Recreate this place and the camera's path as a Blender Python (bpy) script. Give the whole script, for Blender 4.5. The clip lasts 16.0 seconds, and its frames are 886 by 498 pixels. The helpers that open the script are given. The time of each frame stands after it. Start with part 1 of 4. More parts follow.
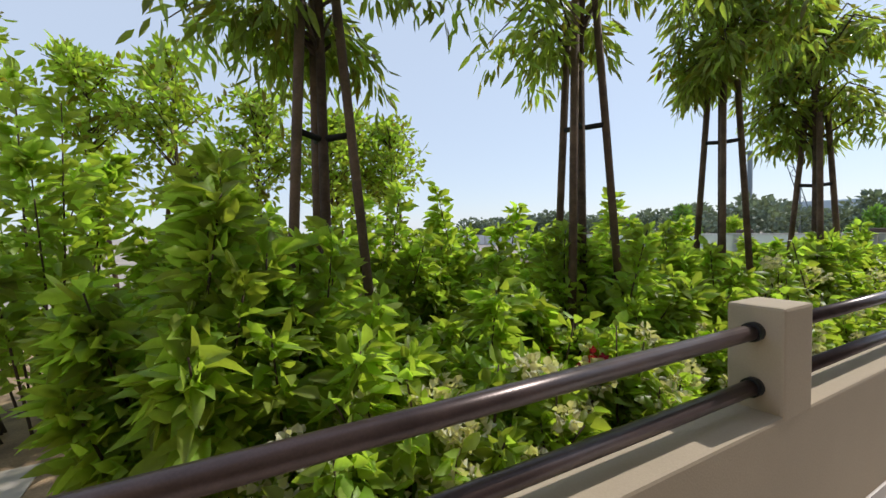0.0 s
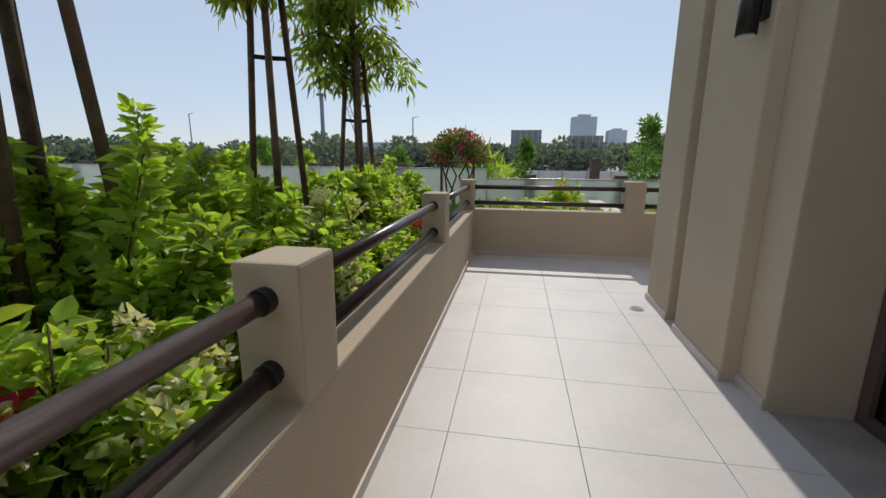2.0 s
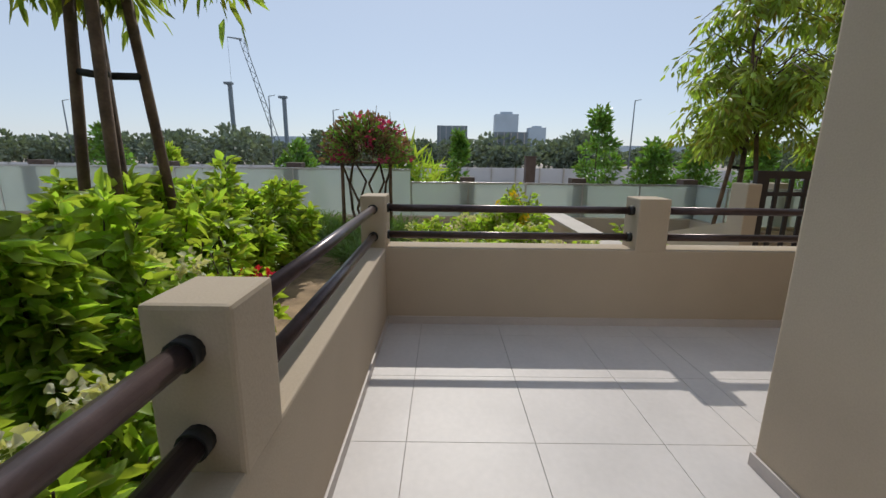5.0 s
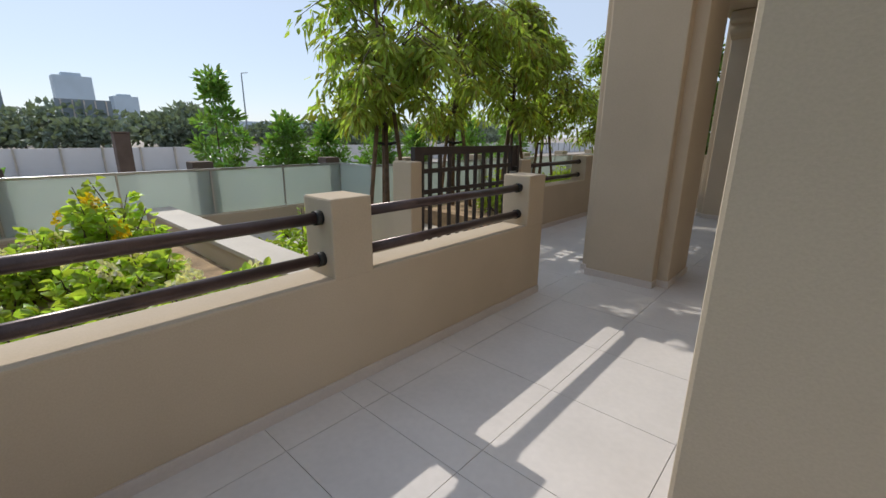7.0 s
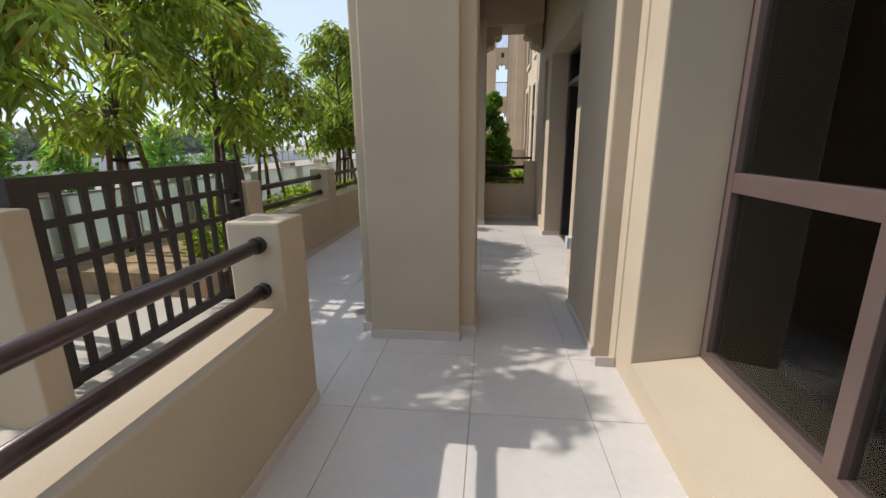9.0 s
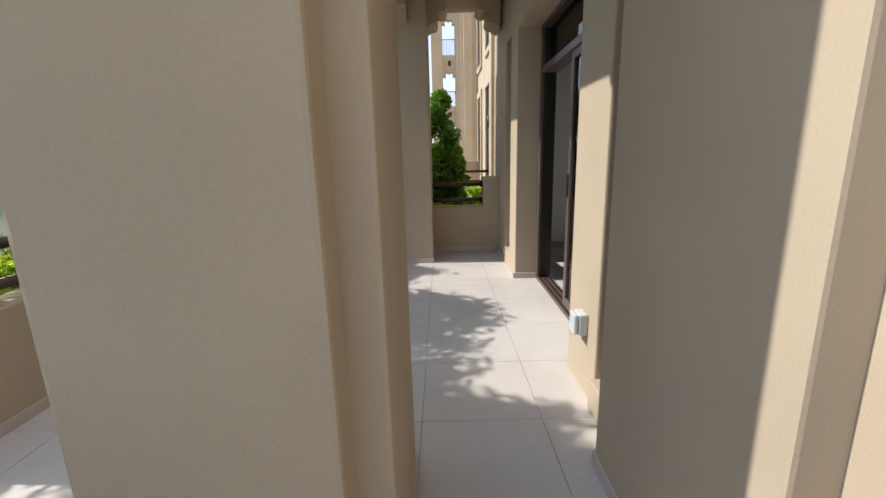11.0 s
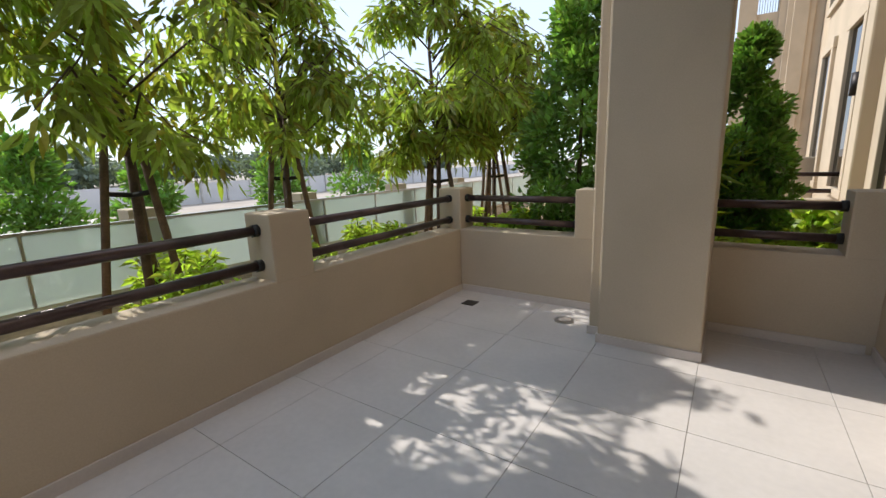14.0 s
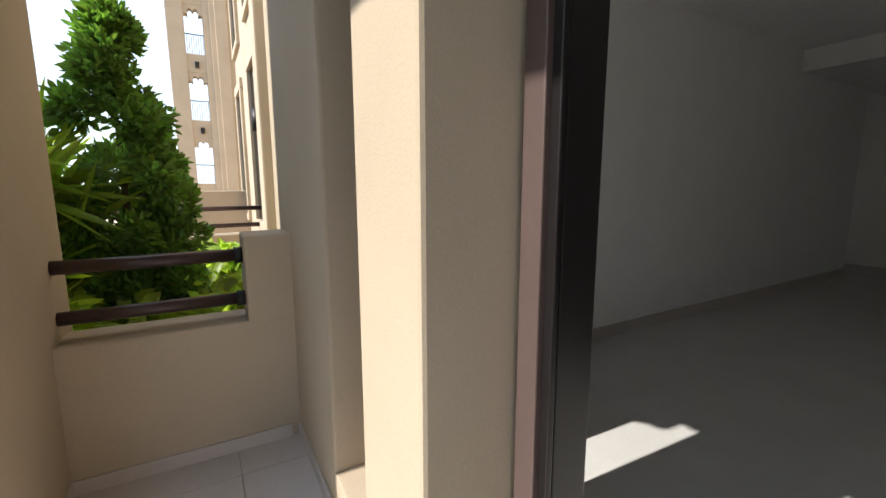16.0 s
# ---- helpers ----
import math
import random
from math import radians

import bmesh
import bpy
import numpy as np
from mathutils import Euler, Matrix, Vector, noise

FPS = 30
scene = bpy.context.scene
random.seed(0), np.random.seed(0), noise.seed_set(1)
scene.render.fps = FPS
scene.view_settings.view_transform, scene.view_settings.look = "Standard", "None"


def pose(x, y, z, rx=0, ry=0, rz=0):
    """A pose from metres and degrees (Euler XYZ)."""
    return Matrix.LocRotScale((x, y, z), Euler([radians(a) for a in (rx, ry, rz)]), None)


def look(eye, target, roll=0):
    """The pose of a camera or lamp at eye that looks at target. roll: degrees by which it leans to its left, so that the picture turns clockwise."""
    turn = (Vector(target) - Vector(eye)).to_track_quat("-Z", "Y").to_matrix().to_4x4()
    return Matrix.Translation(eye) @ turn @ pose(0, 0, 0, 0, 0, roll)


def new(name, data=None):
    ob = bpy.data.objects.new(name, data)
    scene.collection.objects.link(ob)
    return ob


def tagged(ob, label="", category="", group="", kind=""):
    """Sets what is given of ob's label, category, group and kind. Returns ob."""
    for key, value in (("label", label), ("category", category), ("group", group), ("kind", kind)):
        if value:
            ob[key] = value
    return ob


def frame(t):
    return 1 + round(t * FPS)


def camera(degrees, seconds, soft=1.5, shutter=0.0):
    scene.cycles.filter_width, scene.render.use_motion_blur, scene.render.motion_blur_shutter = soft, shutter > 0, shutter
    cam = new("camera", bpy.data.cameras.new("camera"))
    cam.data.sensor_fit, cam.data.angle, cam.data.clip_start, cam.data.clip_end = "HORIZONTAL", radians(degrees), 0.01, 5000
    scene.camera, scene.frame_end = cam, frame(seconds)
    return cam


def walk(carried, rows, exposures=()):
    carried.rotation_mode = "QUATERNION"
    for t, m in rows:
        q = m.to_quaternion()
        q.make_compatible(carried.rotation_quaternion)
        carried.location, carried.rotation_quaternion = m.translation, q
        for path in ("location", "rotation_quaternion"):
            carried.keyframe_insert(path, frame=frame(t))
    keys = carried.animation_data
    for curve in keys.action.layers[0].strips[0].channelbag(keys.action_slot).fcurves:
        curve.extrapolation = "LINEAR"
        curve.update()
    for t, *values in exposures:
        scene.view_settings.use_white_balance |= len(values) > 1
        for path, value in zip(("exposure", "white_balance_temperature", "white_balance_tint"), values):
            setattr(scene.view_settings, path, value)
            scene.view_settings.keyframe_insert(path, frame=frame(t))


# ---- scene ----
# ---- camera ----
cam = camera(93.0, 16.0)
PATH = [
    (0, (0.749, 0.294, 1.306), (-0.213, -1.458, 1.215), -1.4),
    (0.5, (0.659, 0.238, 1.306), (-0.831, -1.083, 1.119), -1.0),
    (1, (0.515, 0.182, 1.298), (-1.337, -0.495, 0.963), 1.3),
    (1.5, (0.266, 0.16, 1.269), (-1.63, -0.35, 0.89), 0.5),
    (2, (-0.048, 0.126, 1.265), (-1.976, -0.204, 0.845), 0.4),
    (2.5, (-0.44, 0.122, 1.271), (-2.385, -0.029, 0.834), 0.1),
    (3, (-0.857, 0.17, 1.273), (-2.805, 0.168, 0.82), 0.4),
    (5.5, (-2.881, -0.003, 1.303), (-4.834, 0.006, 0.875), 0.8),
    (6, (-3.267, 0.129, 1.299), (-5.116, 0.721, 0.818), 1.0),
    (6.5, (-3.618, 0.265, 1.29), (-5.192, 1.382, 0.765), 1.4),
    (7, (-3.915, 0.394, 1.292), (-5.212, 1.824, 0.77), 0.6),
    (7.5, (-4.221, 0.622, 1.301), (-5.165, 2.31, 0.79), 0.0),
    (8, (-4.466, 0.893, 1.307), (-5.086, 2.728, 0.806), -0.4),
    (8.5, (-4.631, 1.188, 1.309), (-4.985, 3.093, 0.815), -0.6),
    (9, (-4.72, 1.573, 1.32), (-4.931, 3.501, 0.832), -0.5),
    (11.5, (-4.661, 3.868, 1.293), (-4.653, 5.821, 0.863), -1.5),
    (12, (-4.651, 4.287, 1.293), (-4.798, 6.235, 0.863), -2.1),
    (12.5, (-4.632, 4.721, 1.304), (-5.091, 6.623, 0.889), -3.1),
    (13, (-4.635, 5.081, 1.289), (-5.419, 6.878, 0.891), -2.4),
    (13.5, (-4.7, 5.385, 1.259), (-5.736, 7.047, 0.852), -1.9),
    (14, (-4.727, 5.66, 1.257), (-5.833, 7.275, 0.85), -2.0),
    (14.5, (-4.703, 6.009, 1.276), (-5.706, 7.696, 0.892), -2.1),
    (15, (-4.632, 6.414, 1.273), (-5.054, 8.329, 0.881), -1.5),
    (15.5, (-4.46, 6.77, 1.23), (-4.207, 8.705, 0.905), -0.5),
    (16, (-4.25, 7.05, 1.225), (-3.275, 8.77, 0.921), -0.1),
]
EXPOSURES = ((0, 0.25), (1.5, -0.05), (5.5, -0.1), (6.0, -0.2), (7.0, 0.2), (8.5, 0.28), (9.0, 0.5), (11.5, 0.85), (13, 0.95), (14.5, 0.8), (15.3, 0.85), (16, 1.3))
walk(cam, [(t, look(eye, target, roll)) for t, eye, target, roll in PATH], EXPOSURES)

# ---- world, sun ----
SUN_TO = Vector((-1.10, 0.045, 1.0)).normalized()
world = bpy.data.worlds.new("sky")
scene.world = world
world.use_nodes = True
wn = world.node_tree
sky = wn.nodes.new("ShaderNodeTexSky")
sky.sky_type = "NISHITA"
sky.sun_disc = False
sky.sun_elevation = math.asin(SUN_TO.z)
sky.sun_rotation = math.atan2(SUN_TO.x, SUN_TO.y)
sky.air_density, sky.dust_density, sky.ozone_density = 1.0, 0.25, 1.2
# humid coastal haze evens out the clear sky
haze = wn.nodes.new("ShaderNodeMix")
haze.data_type = "RGBA"
haze.inputs[0].default_value = 0.78
haze.inputs[7].default_value = (3.55, 4.1, 5.05, 1)
wn.links.new(sky.outputs[0], haze.inputs[6])
wn.links.new(haze.outputs[2], wn.nodes["Background"].inputs[0])
wn.nodes["Background"].inputs[1].default_value = 0.15
sun = new("sun", bpy.data.lights.new("sun", "SUN"))
sun.data.energy, sun.data.angle, sun.data.color = 2.85, radians(0.55), (1.0, 0.95, 0.88)
sun.matrix_world = Matrix.Translation((0, 0, 20)) @ SUN_TO.to_track_quat("Z", "Y").to_matrix().to_4x4()


# ---- materials ----
def material(name, colour, rough=0.8, metal=0.0, vary=0.12, scale=3.0, fine=60.0, bump=0.15, second=None, spec=0.5, leaf=0.0, island=0.0):
    m = bpy.data.materials.new(name)
    m.use_nodes = True
    nt = m.node_tree
    L = nt.links.new
    b = nt.nodes["Principled BSDF"]
    b.inputs["Roughness"].default_value, b.inputs["Metallic"].default_value = rough, metal
    b.inputs["Specular IOR Level"].default_value = spec
    tc = nt.nodes.new("ShaderNodeTexCoord")
    geo = nt.nodes.new("ShaderNodeNewGeometry")
    n1 = nt.nodes.new("ShaderNodeTexNoise")
    n1.inputs["Scale"].default_value, n1.inputs["Detail"].default_value = scale, 5
    n2 = nt.nodes.new("ShaderNodeTexNoise")
    n2.inputs["Scale"].default_value, n2.inputs["Detail"].default_value = fine, 4
    L(geo.outputs["Position"], n1.inputs["Vector"])
    L(geo.outputs["Position"], n2.inputs["Vector"])
    mix = nt.nodes.new("ShaderNodeMix")
    mix.data_type = "RGBA"
    dark = second or tuple(c * (1 - vary * 1.6) for c in colour)
    mix.inputs[6].default_value, mix.inputs[7].default_value = (*dark, 1), (*colour, 1)
    ramp = nt.nodes.new("ShaderNodeMapRange")
    ramp.inputs[1].default_value, ramp.inputs[2].default_value = 0.32, 0.62
    L(n1.outputs[0], ramp.inputs[0])
    L(ramp.outputs[0], mix.inputs[0])
    hsv = nt.nodes.new("ShaderNodeHueSaturation")
    fm = nt.nodes.new("ShaderNodeMapRange")
    fm.inputs[1].default_value, fm.inputs[2].default_value = 0.3, 0.7
    fm.inputs[3].default_value, fm.inputs[4].default_value = 1 - vary * 0.5, 1 + vary * 0.5
    L(n2.outputs[0], fm.inputs[0])
    last = fm.outputs[0]
    if island:
        im = nt.nodes.new("ShaderNodeMapRange")
        im.inputs[3].default_value, im.inputs[4].default_value = 1 - island, 1 + island
        L(geo.outputs["Random Per Island"], im.inputs[0])
        mul = nt.nodes.new("ShaderNodeMath")
        mul.operation = "MULTIPLY"
        L(last, mul.inputs[0])
        L(im.outputs[0], mul.inputs[1])
        last = mul.outputs[0]
        hm = nt.nodes.new("ShaderNodeMapRange")
        hm.inputs[3].default_value, hm.inputs[4].default_value = 0.478, 0.515
        L(geo.outputs["Random Per Island"], hm.inputs[0])
        L(hm.outputs[0], hsv.inputs["Hue"])
    L(last, hsv.inputs["Value"])
    L(mix.outputs[2], hsv.inputs["Color"])
    L(hsv.outputs[0], b.inputs["Base Color"])
    if bump:
        bp = nt.nodes.new("ShaderNodeBump")
        bp.inputs["Strength"].default_value, bp.inputs["Distance"].default_value = bump, 0.004
        L(n2.outputs[0], bp.inputs["Height"])
        L(bp.outputs[0], b.inputs["Normal"])
    if leaf:
        tr = nt.nodes.new("ShaderNodeBsdfTranslucent")
        bright = nt.nodes.new("ShaderNodeMix")
        bright.data_type, bright.blend_type = "RGBA", "MULTIPLY"
        bright.inputs[0].default_value = 1.0
        bright.inputs[7].default_value = (1.5, 1.5, 0.55, 1)
        L(hsv.outputs[0], bright.inputs[6])
        L(bright.outputs[2], tr.inputs[0])
        ms = nt.nodes.new("ShaderNodeMixShader")
        ms.inputs[0].default_value = leaf
        L(b.outputs[0], ms.inputs[1])
        L(tr.outputs[0], ms.inputs[2])
        L(ms.outputs[0], nt.nodes["Material Output"].inputs[0])
    return m


STUCCO = material("stucco", (0.515, 0.425, 0.318), 0.9, vary=0.07, scale=1.3, fine=140, bump=0.2, spec=0.2)
TILE = material("porcelain_tile", (0.60, 0.56, 0.53), 0.5, vary=0.06, scale=2.2, fine=30, bump=0.03, spec=0.4)
tnt = TILE.node_tree
tinfo, tmap = tnt.nodes.new("ShaderNodeObjectInfo"), tnt.nodes.new("ShaderNodeMapRange")
tmap.inputs[3].default_value, tmap.inputs[4].default_value = 0.97, 1.03
tnt.links.new(tinfo.outputs["Random"], tmap.inputs[0])
tnt.links.new(tmap.outputs[0], [n for n in tnt.nodes if n.bl_idname == "ShaderNodeHueSaturation"][0].inputs["Saturation"])
GROUT = material("grout", (0.33, 0.29, 0.26), 0.95, vary=0.15)
SKIRT = material("skirting_tile", (0.56, 0.50, 0.46), 0.45, vary=0.06, bump=0.02)
RAIL = material("bronze_paint", (0.09, 0.06, 0.057), 0.32, metal=0.4, vary=0.25, scale=8, fine=200, bump=0.05)
RUBBER = material("black_collar", (0.015, 0.015, 0.015), 0.6)
FRAME = material("window_frame", (0.15, 0.105, 0.095), 0.4, metal=0.3, vary=0.08, bump=0.02)
DARKFRAME = material("dark_frame", (0.02, 0.017, 0.017), 0.35, metal=0.3, vary=0.1, bump=0.02)
GATE = material("gate_paint", (0.045, 0.034, 0.031), 0.45, metal=0.2, vary=0.15, bump=0.05)
STEEL = material("steel", (0.5, 0.5, 0.5), 0.3, metal=1.0)
WHITE = material("white_paint", (0.88, 0.88, 0.88), 0.7, vary=0.02, bump=0.05)
ROOMTILE = material("room_tile", (0.58, 0.57, 0.55), 0.45, vary=0.05, bump=0)
SOIL = material("sandy_soil", (0.42, 0.29, 0.17), 0.95, vary=0.35, scale=5, fine=90, bump=0.8)
SAND = material("desert_ground", (0.40, 0.345, 0.29), 0.95, vary=0.15, scale=0.3, fine=12, bump=0.5)
ROAD = material("asphalt", (0.07, 0.07, 0.07), 0.9, vary=0.2)
PAVE = material("landing_stone", (0.50, 0.45, 0.385), 0.7, vary=0.06)
CONC = material("brown_concrete", (0.12, 0.085, 0.07), 0.85, vary=0.15)
HOARD = material("hoarding_panel", (0.62, 0.62, 0.63), 0.6, vary=0.08, scale=0.4)
BARK = material("bark", (0.12, 0.08, 0.055), 0.9, vary=0.35, scale=12, fine=80, bump=0.8)
STAKE = material("timber_stake", (0.17, 0.11, 0.07), 0.85, vary=0.3, scale=9, fine=70, bump=0.5)
STRAP = material("rubber_tie", (0.012, 0.012, 0.012), 0.7)
LEAF_BUSH = material("bush_leaf", (0.36, 0.49, 0.10), 0.42, vary=0.15, leaf=0.6, island=0.35, bump=0)
LEAF_DARK = material("glossy_leaf", (0.17, 0.32, 0.085), 0.34, vary=0.15, leaf=0.4, island=0.35, bump=0)
LEAF_TREE = material("tree_leaf", (0.30, 0.40, 0.11), 0.4, vary=0.2, leaf=0.6, island=0.4, bump=0)
LEAF_YELLOW = material("yellowing_leaf", (0.30, 0.29, 0.05), 0.5, vary=0.2, leaf=0.4, island=0.35, bump=0)
# greyed, lightened green: distance haze put into the leaf colour
LEAF_FAR_HAZED = material("far_leaf_hazed", (0.19, 0.24, 0.19), 0.7, vary=0.2, leaf=0.2, island=0.3, bump=0)
GRASS = material("feather_grass", (0.14, 0.24, 0.07), 0.6, vary=0.2, leaf=0.35, island=0.3, bump=0)
PETAL_W = material("cream_petal", (0.72, 0.70, 0.55), 0.6, vary=0.1, leaf=0.35, island=0.12, bump=0)
PETAL_R = material("red_petal", (0.62, 0.03, 0.08), 0.6, vary=0.1, leaf=0.3, island=0.2, bump=0)
PETAL_P = material("magenta_petal", (0.62, 0.06, 0.26), 0.6, vary=0.2, leaf=0.3, island=0.35, bump=0)
PETAL_D = material("dry_bract", (0.26, 0.165, 0.13), 0.7, vary=0.2, leaf=0.3, island=0.35, bump=0)
PETAL_Y = material("yellow_petal", (0.75, 0.55, 0.02), 0.6, vary=0.1, leaf=0.3, bump=0)
# aerial haze over the skyline is painted in as this pale blue base colour
HAZE_BLUE = material("far_tower_hazed", (0.45, 0.53, 0.60), 0.8, vary=0.05, scale=0.1)
SIGN = material("sign_back", (0.22, 0.26, 0.29), 0.7, vary=0.1, scale=0.3)
PLASTIC = material("white_plastic", (0.56, 0.61, 0.65), 0.35, vary=0.02, bump=0)
LAMPMETAL = material("dark_lamp_metal", (0.03, 0.025, 0.025), 0.45, metal=0.5)


def glass_material(name, tint, rough=0.0, see=0.85):
    m = bpy.data.materials.new(name)
    m.use_nodes = True
    nt = m.node_tree
    L = nt.links.new
    tr = nt.nodes.new("ShaderNodeBsdfTransparent")
    tr.inputs[0].default_value = (*tint, 1)
    gl = nt.nodes.new("ShaderNodeBsdfGlossy")
    gl.inputs["Roughness"].default_value = rough
    fr = nt.nodes.new("ShaderNodeFresnel")
    fr.inputs[0].default_value = 1.5
    ms = nt.nodes.new("ShaderNodeMixShader")
    L(fr.outputs[0], ms.inputs[0])
    L(tr.outputs[0], ms.inputs[1])
    L(gl.outputs[0], ms.inputs[2])
    last = ms
    if see < 0.8:
        df = nt.nodes.new("ShaderNodeBsdfDiffuse")
        df.inputs[0].default_value = (0.70, 0.76, 0.73, 1)
        tl = nt.nodes.new("ShaderNodeBsdfTranslucent")
        tl.inputs[0].default_value = (0.74, 0.80, 0.77, 1)
        m1 = nt.nodes.new("ShaderNodeMixShader")
        L(df.outputs[0], m1.inputs[1])
        L(tl.outputs[0], m1.inputs[2])
        m2 = nt.nodes.new("ShaderNodeMixShader")
        m2.inputs[0].default_value = 1 - see
        L(ms.outputs[0], m2.inputs[1])
        L(m1.outputs[0], m2.inputs[2])
        last = m2
    L(last.outputs[0], nt.nodes["Material Output"].inputs[0])
    return m


GLASS = glass_material("tinted_glass", (0.48, 0.53, 0.52))
GLASS_DARK = glass_material("dark_glass", (0.05, 0.06, 0.06))
GLASS_FENCE = glass_material("frosted_fence_glass", (0.75, 0.82, 0.78), 0.15, see=0.45)


# ---- mesh helpers ----
def box_bm(x0, x1, y0, y1, z0, z1, bevel=0.0, bm=None):
    bm = bm or bmesh.new()
    made = bmesh.ops.create_cube(bm, size=1.0)
    for v in made["verts"]:
        v.co = Vector((x0 + (v.co.x + 0.5) * (x1 - x0), y0 + (v.co.y + 0.5) * (y1 - y0), z0 + (v.co.z + 0.5) * (z1 - z0)))
    if bevel:
        edges = list({e for v in made["verts"] for e in v.link_edges})
        bmesh.ops.bevel(bm, geom=edges, offset=bevel, segments=2, affect="EDGES", profile=0.6)
    return bm


def tube_bm(a, b, r0, r1=None, sides=14, bm=None):
    bm = bm or bmesh.new()
    a, b = Vector(a), Vector(b)
    d = b - a
    m = Matrix.Translation((a + b) / 2) @ d.to_track_quat("Z", "Y").to_matrix().to_4x4()
    bmesh.ops.create_cone(bm, cap_ends=True, segments=sides, radius1=r0, radius2=r0 if r1 is None else r1, depth=d.length, matrix=m)
    for f in bm.faces:
        f.smooth = len(f.verts) == 4
    return bm


def finish(bm, name, mat):
    me = bpy.data.meshes.new(name)
    bm.to_mesh(me)
    bm.free()
    me.materials.append(mat)
    return me


def part(name, bm, mat, parent=None, label=""):
    ob = new(name, finish(bm, name, mat))
    if parent:
        ob.parent = parent
        ob.matrix_parent_inverse = parent.matrix_world.inverted()
    if label:
        ob["label"] = label
    return ob


def solid(name, bm, mat, label, category, kind="structure", group=""):
    return tagged(part(name, bm, mat), label, category, group, kind)


def box(name, x0, x1, y0, y1, z0, z1, mat, label, category, bevel=0.0, kind="structure"):
    return solid(name, box_bm(x0, x1, y0, y1, z0, z1, bevel), mat, label, category, kind)


def empty(name, at, label, category, kind="", group=""):
    ob = new(name)
    ob.location = at
    bpy.context.view_layer.update()
    return tagged(ob, label, category, group, kind)


# ---- large structure: floors ----
ground = solid("ground", box_bm(-900, 900, -900, 900, -1.40, -1.25), SAND, "pale sandy ground reaching out to the horizon", "ground")
podium = box("podium", -10.5, 6.0, -14.0, 36.0, -1.26, -0.44, STUCCO, "raised podium under garden and terraces", "podium")
floor = box("floor", -6.86, 3.2, -0.43, 9.09, -0.2, -0.008, GROUT, "terrace floor of large pale grey porcelain tiles", "floor")
garden_south = box("garden_bed", -6.05, 1.5, -7.2, -0.605, -0.45, 0.22, SOIL, "sandy planting bed behind the terrace parapet", "soil")
garden_path = box("garden_path", 1.5, 3.5, -2.4, -0.605, -0.44, 0.226, PAVE, "pale stone garden path beside the planting bed", "path")
garden_back = box("garden_bed_back", 1.5, 4.2, -7.2, -2.4, -0.44, 0.22, SOIL, "sandy planting bed behind the garden path", "soil")
garden_west = box("planter_bed", -9.85, -5.82, -7.5, 1.66, -0.46, 0.20, SOIL, "sandy planter bed with low shrubs", "soil")
garden_north = box("planting_strip", -9.02, -7.1, 4.9, 24, -0.46, 0.20, SOIL, "sandy planting strip under the staked trees", "soil")
garden_far = box("planting_bed", -7.1, -3.0, 9.33, 14.0, -0.46, 0.30, SOIL, "planting bed between two terraces", "soil")
landing = box("landing", -9.84, -5.82, 1.90, 4.9, -0.47, -0.02, PAVE, "pale stone landing outside the garden gate", "path")

# ---- parapets ----
WALL_H, POST_H = 0.61, 1.0


def parapet(name, x0, x1, y0, y1, posts, rails, label):
    wall = box(name, x0, x1, y0, y1, -0.3, WALL_H, STUCCO, label, "parapet", 0.012)
    for px0, px1, py0, py1 in posts:
        part("post", box_bm(px0, px1, py0, py1, WALL_H - 0.02, POST_H, 0.012), STUCCO, wall)
    for a, b in rails:
        for z in (0.695, 0.902):
            pa, pb = Vector((*a, z)), Vector((*b, z))
            r = part("rail", tube_bm(pa, pb, 0.029), RAIL, wall, "dark bronze painted steel rail")
            d = (pb - pa).normalized()
            for end, s in ((pa, 1), (pb, -1)):
                part("collar", tube_bm(end, end + d * s * 0.035, 0.036), RUBBER, r, "black rail collar")
    return wall


LY0, LY1 = -0.600, -0.413
parapet("wall_south", -5.606, 3.2, LY0, LY1,
        [(-1.22, -1.0, LY0 - 0.002, LY1 + 0.002), (-3.50, -3.285, LY0 - 0.002, LY1 + 0.002), (1.60, 1.82, LY0 - 0.002, LY1 + 0.002)],
        [((1.60, -0.505), (-1.0, -0.505)), ((-1.22, -0.505), (-3.285, -0.505)), ((-3.50, -0.505), (-5.60, -0.505))],
        "low beige stucco parapet with posts and two bronze rails")
WX0, WX1 = -5.845, -5.606
parapet("wall_west", WX0, WX1, LY0, 3.48,
        [(WX0 - 0.002, WX1 + 0.002, LY0 - 0.002, -0.411), (WX0 - 0.002, WX1 + 0.002, 1.477, 1.715), (WX0 - 0.002, WX1 + 0.002, 3.24, 3.482)],
        [((-5.70, -0.43), (-5.70, 1.477)), ((-5.70, 1.715), (-5.70, 3.24))],
        "low beige stucco parapet ending at the gate opening")
VX0, VX1 = -7.10, -6.86
parapet("wall_gate_terrace", VX0, VX1, 5.12, 9.09,
        [(VX0 - 0.002, VX1 + 0.002, 5.118, 5.36), (VX0 - 0.002, VX1 + 0.002, 7.05, 7.33)],
        [((-6.98, 5.36), (-6.98, 7.05)), ((-6.98, 7.33), (-6.98, 9.09))],
        "low beige stucco parapet beside the staked trees")
parapet("wall_north", VX0, -3.90, 9.09, 9.33,
        [(VX0 - 0.002, VX1 + 0.002, 9.088, 9.332), (-5.76, -5.52, 9.088, 9.332), (-4.11, -3.898, 9.088, 9.332)],
        [((-6.86, 9.21), (-5.76, 9.21)), ((-4.84, 9.21), (-4.11, 9.21))],
        "low beige stucco parapet closing the terrace")


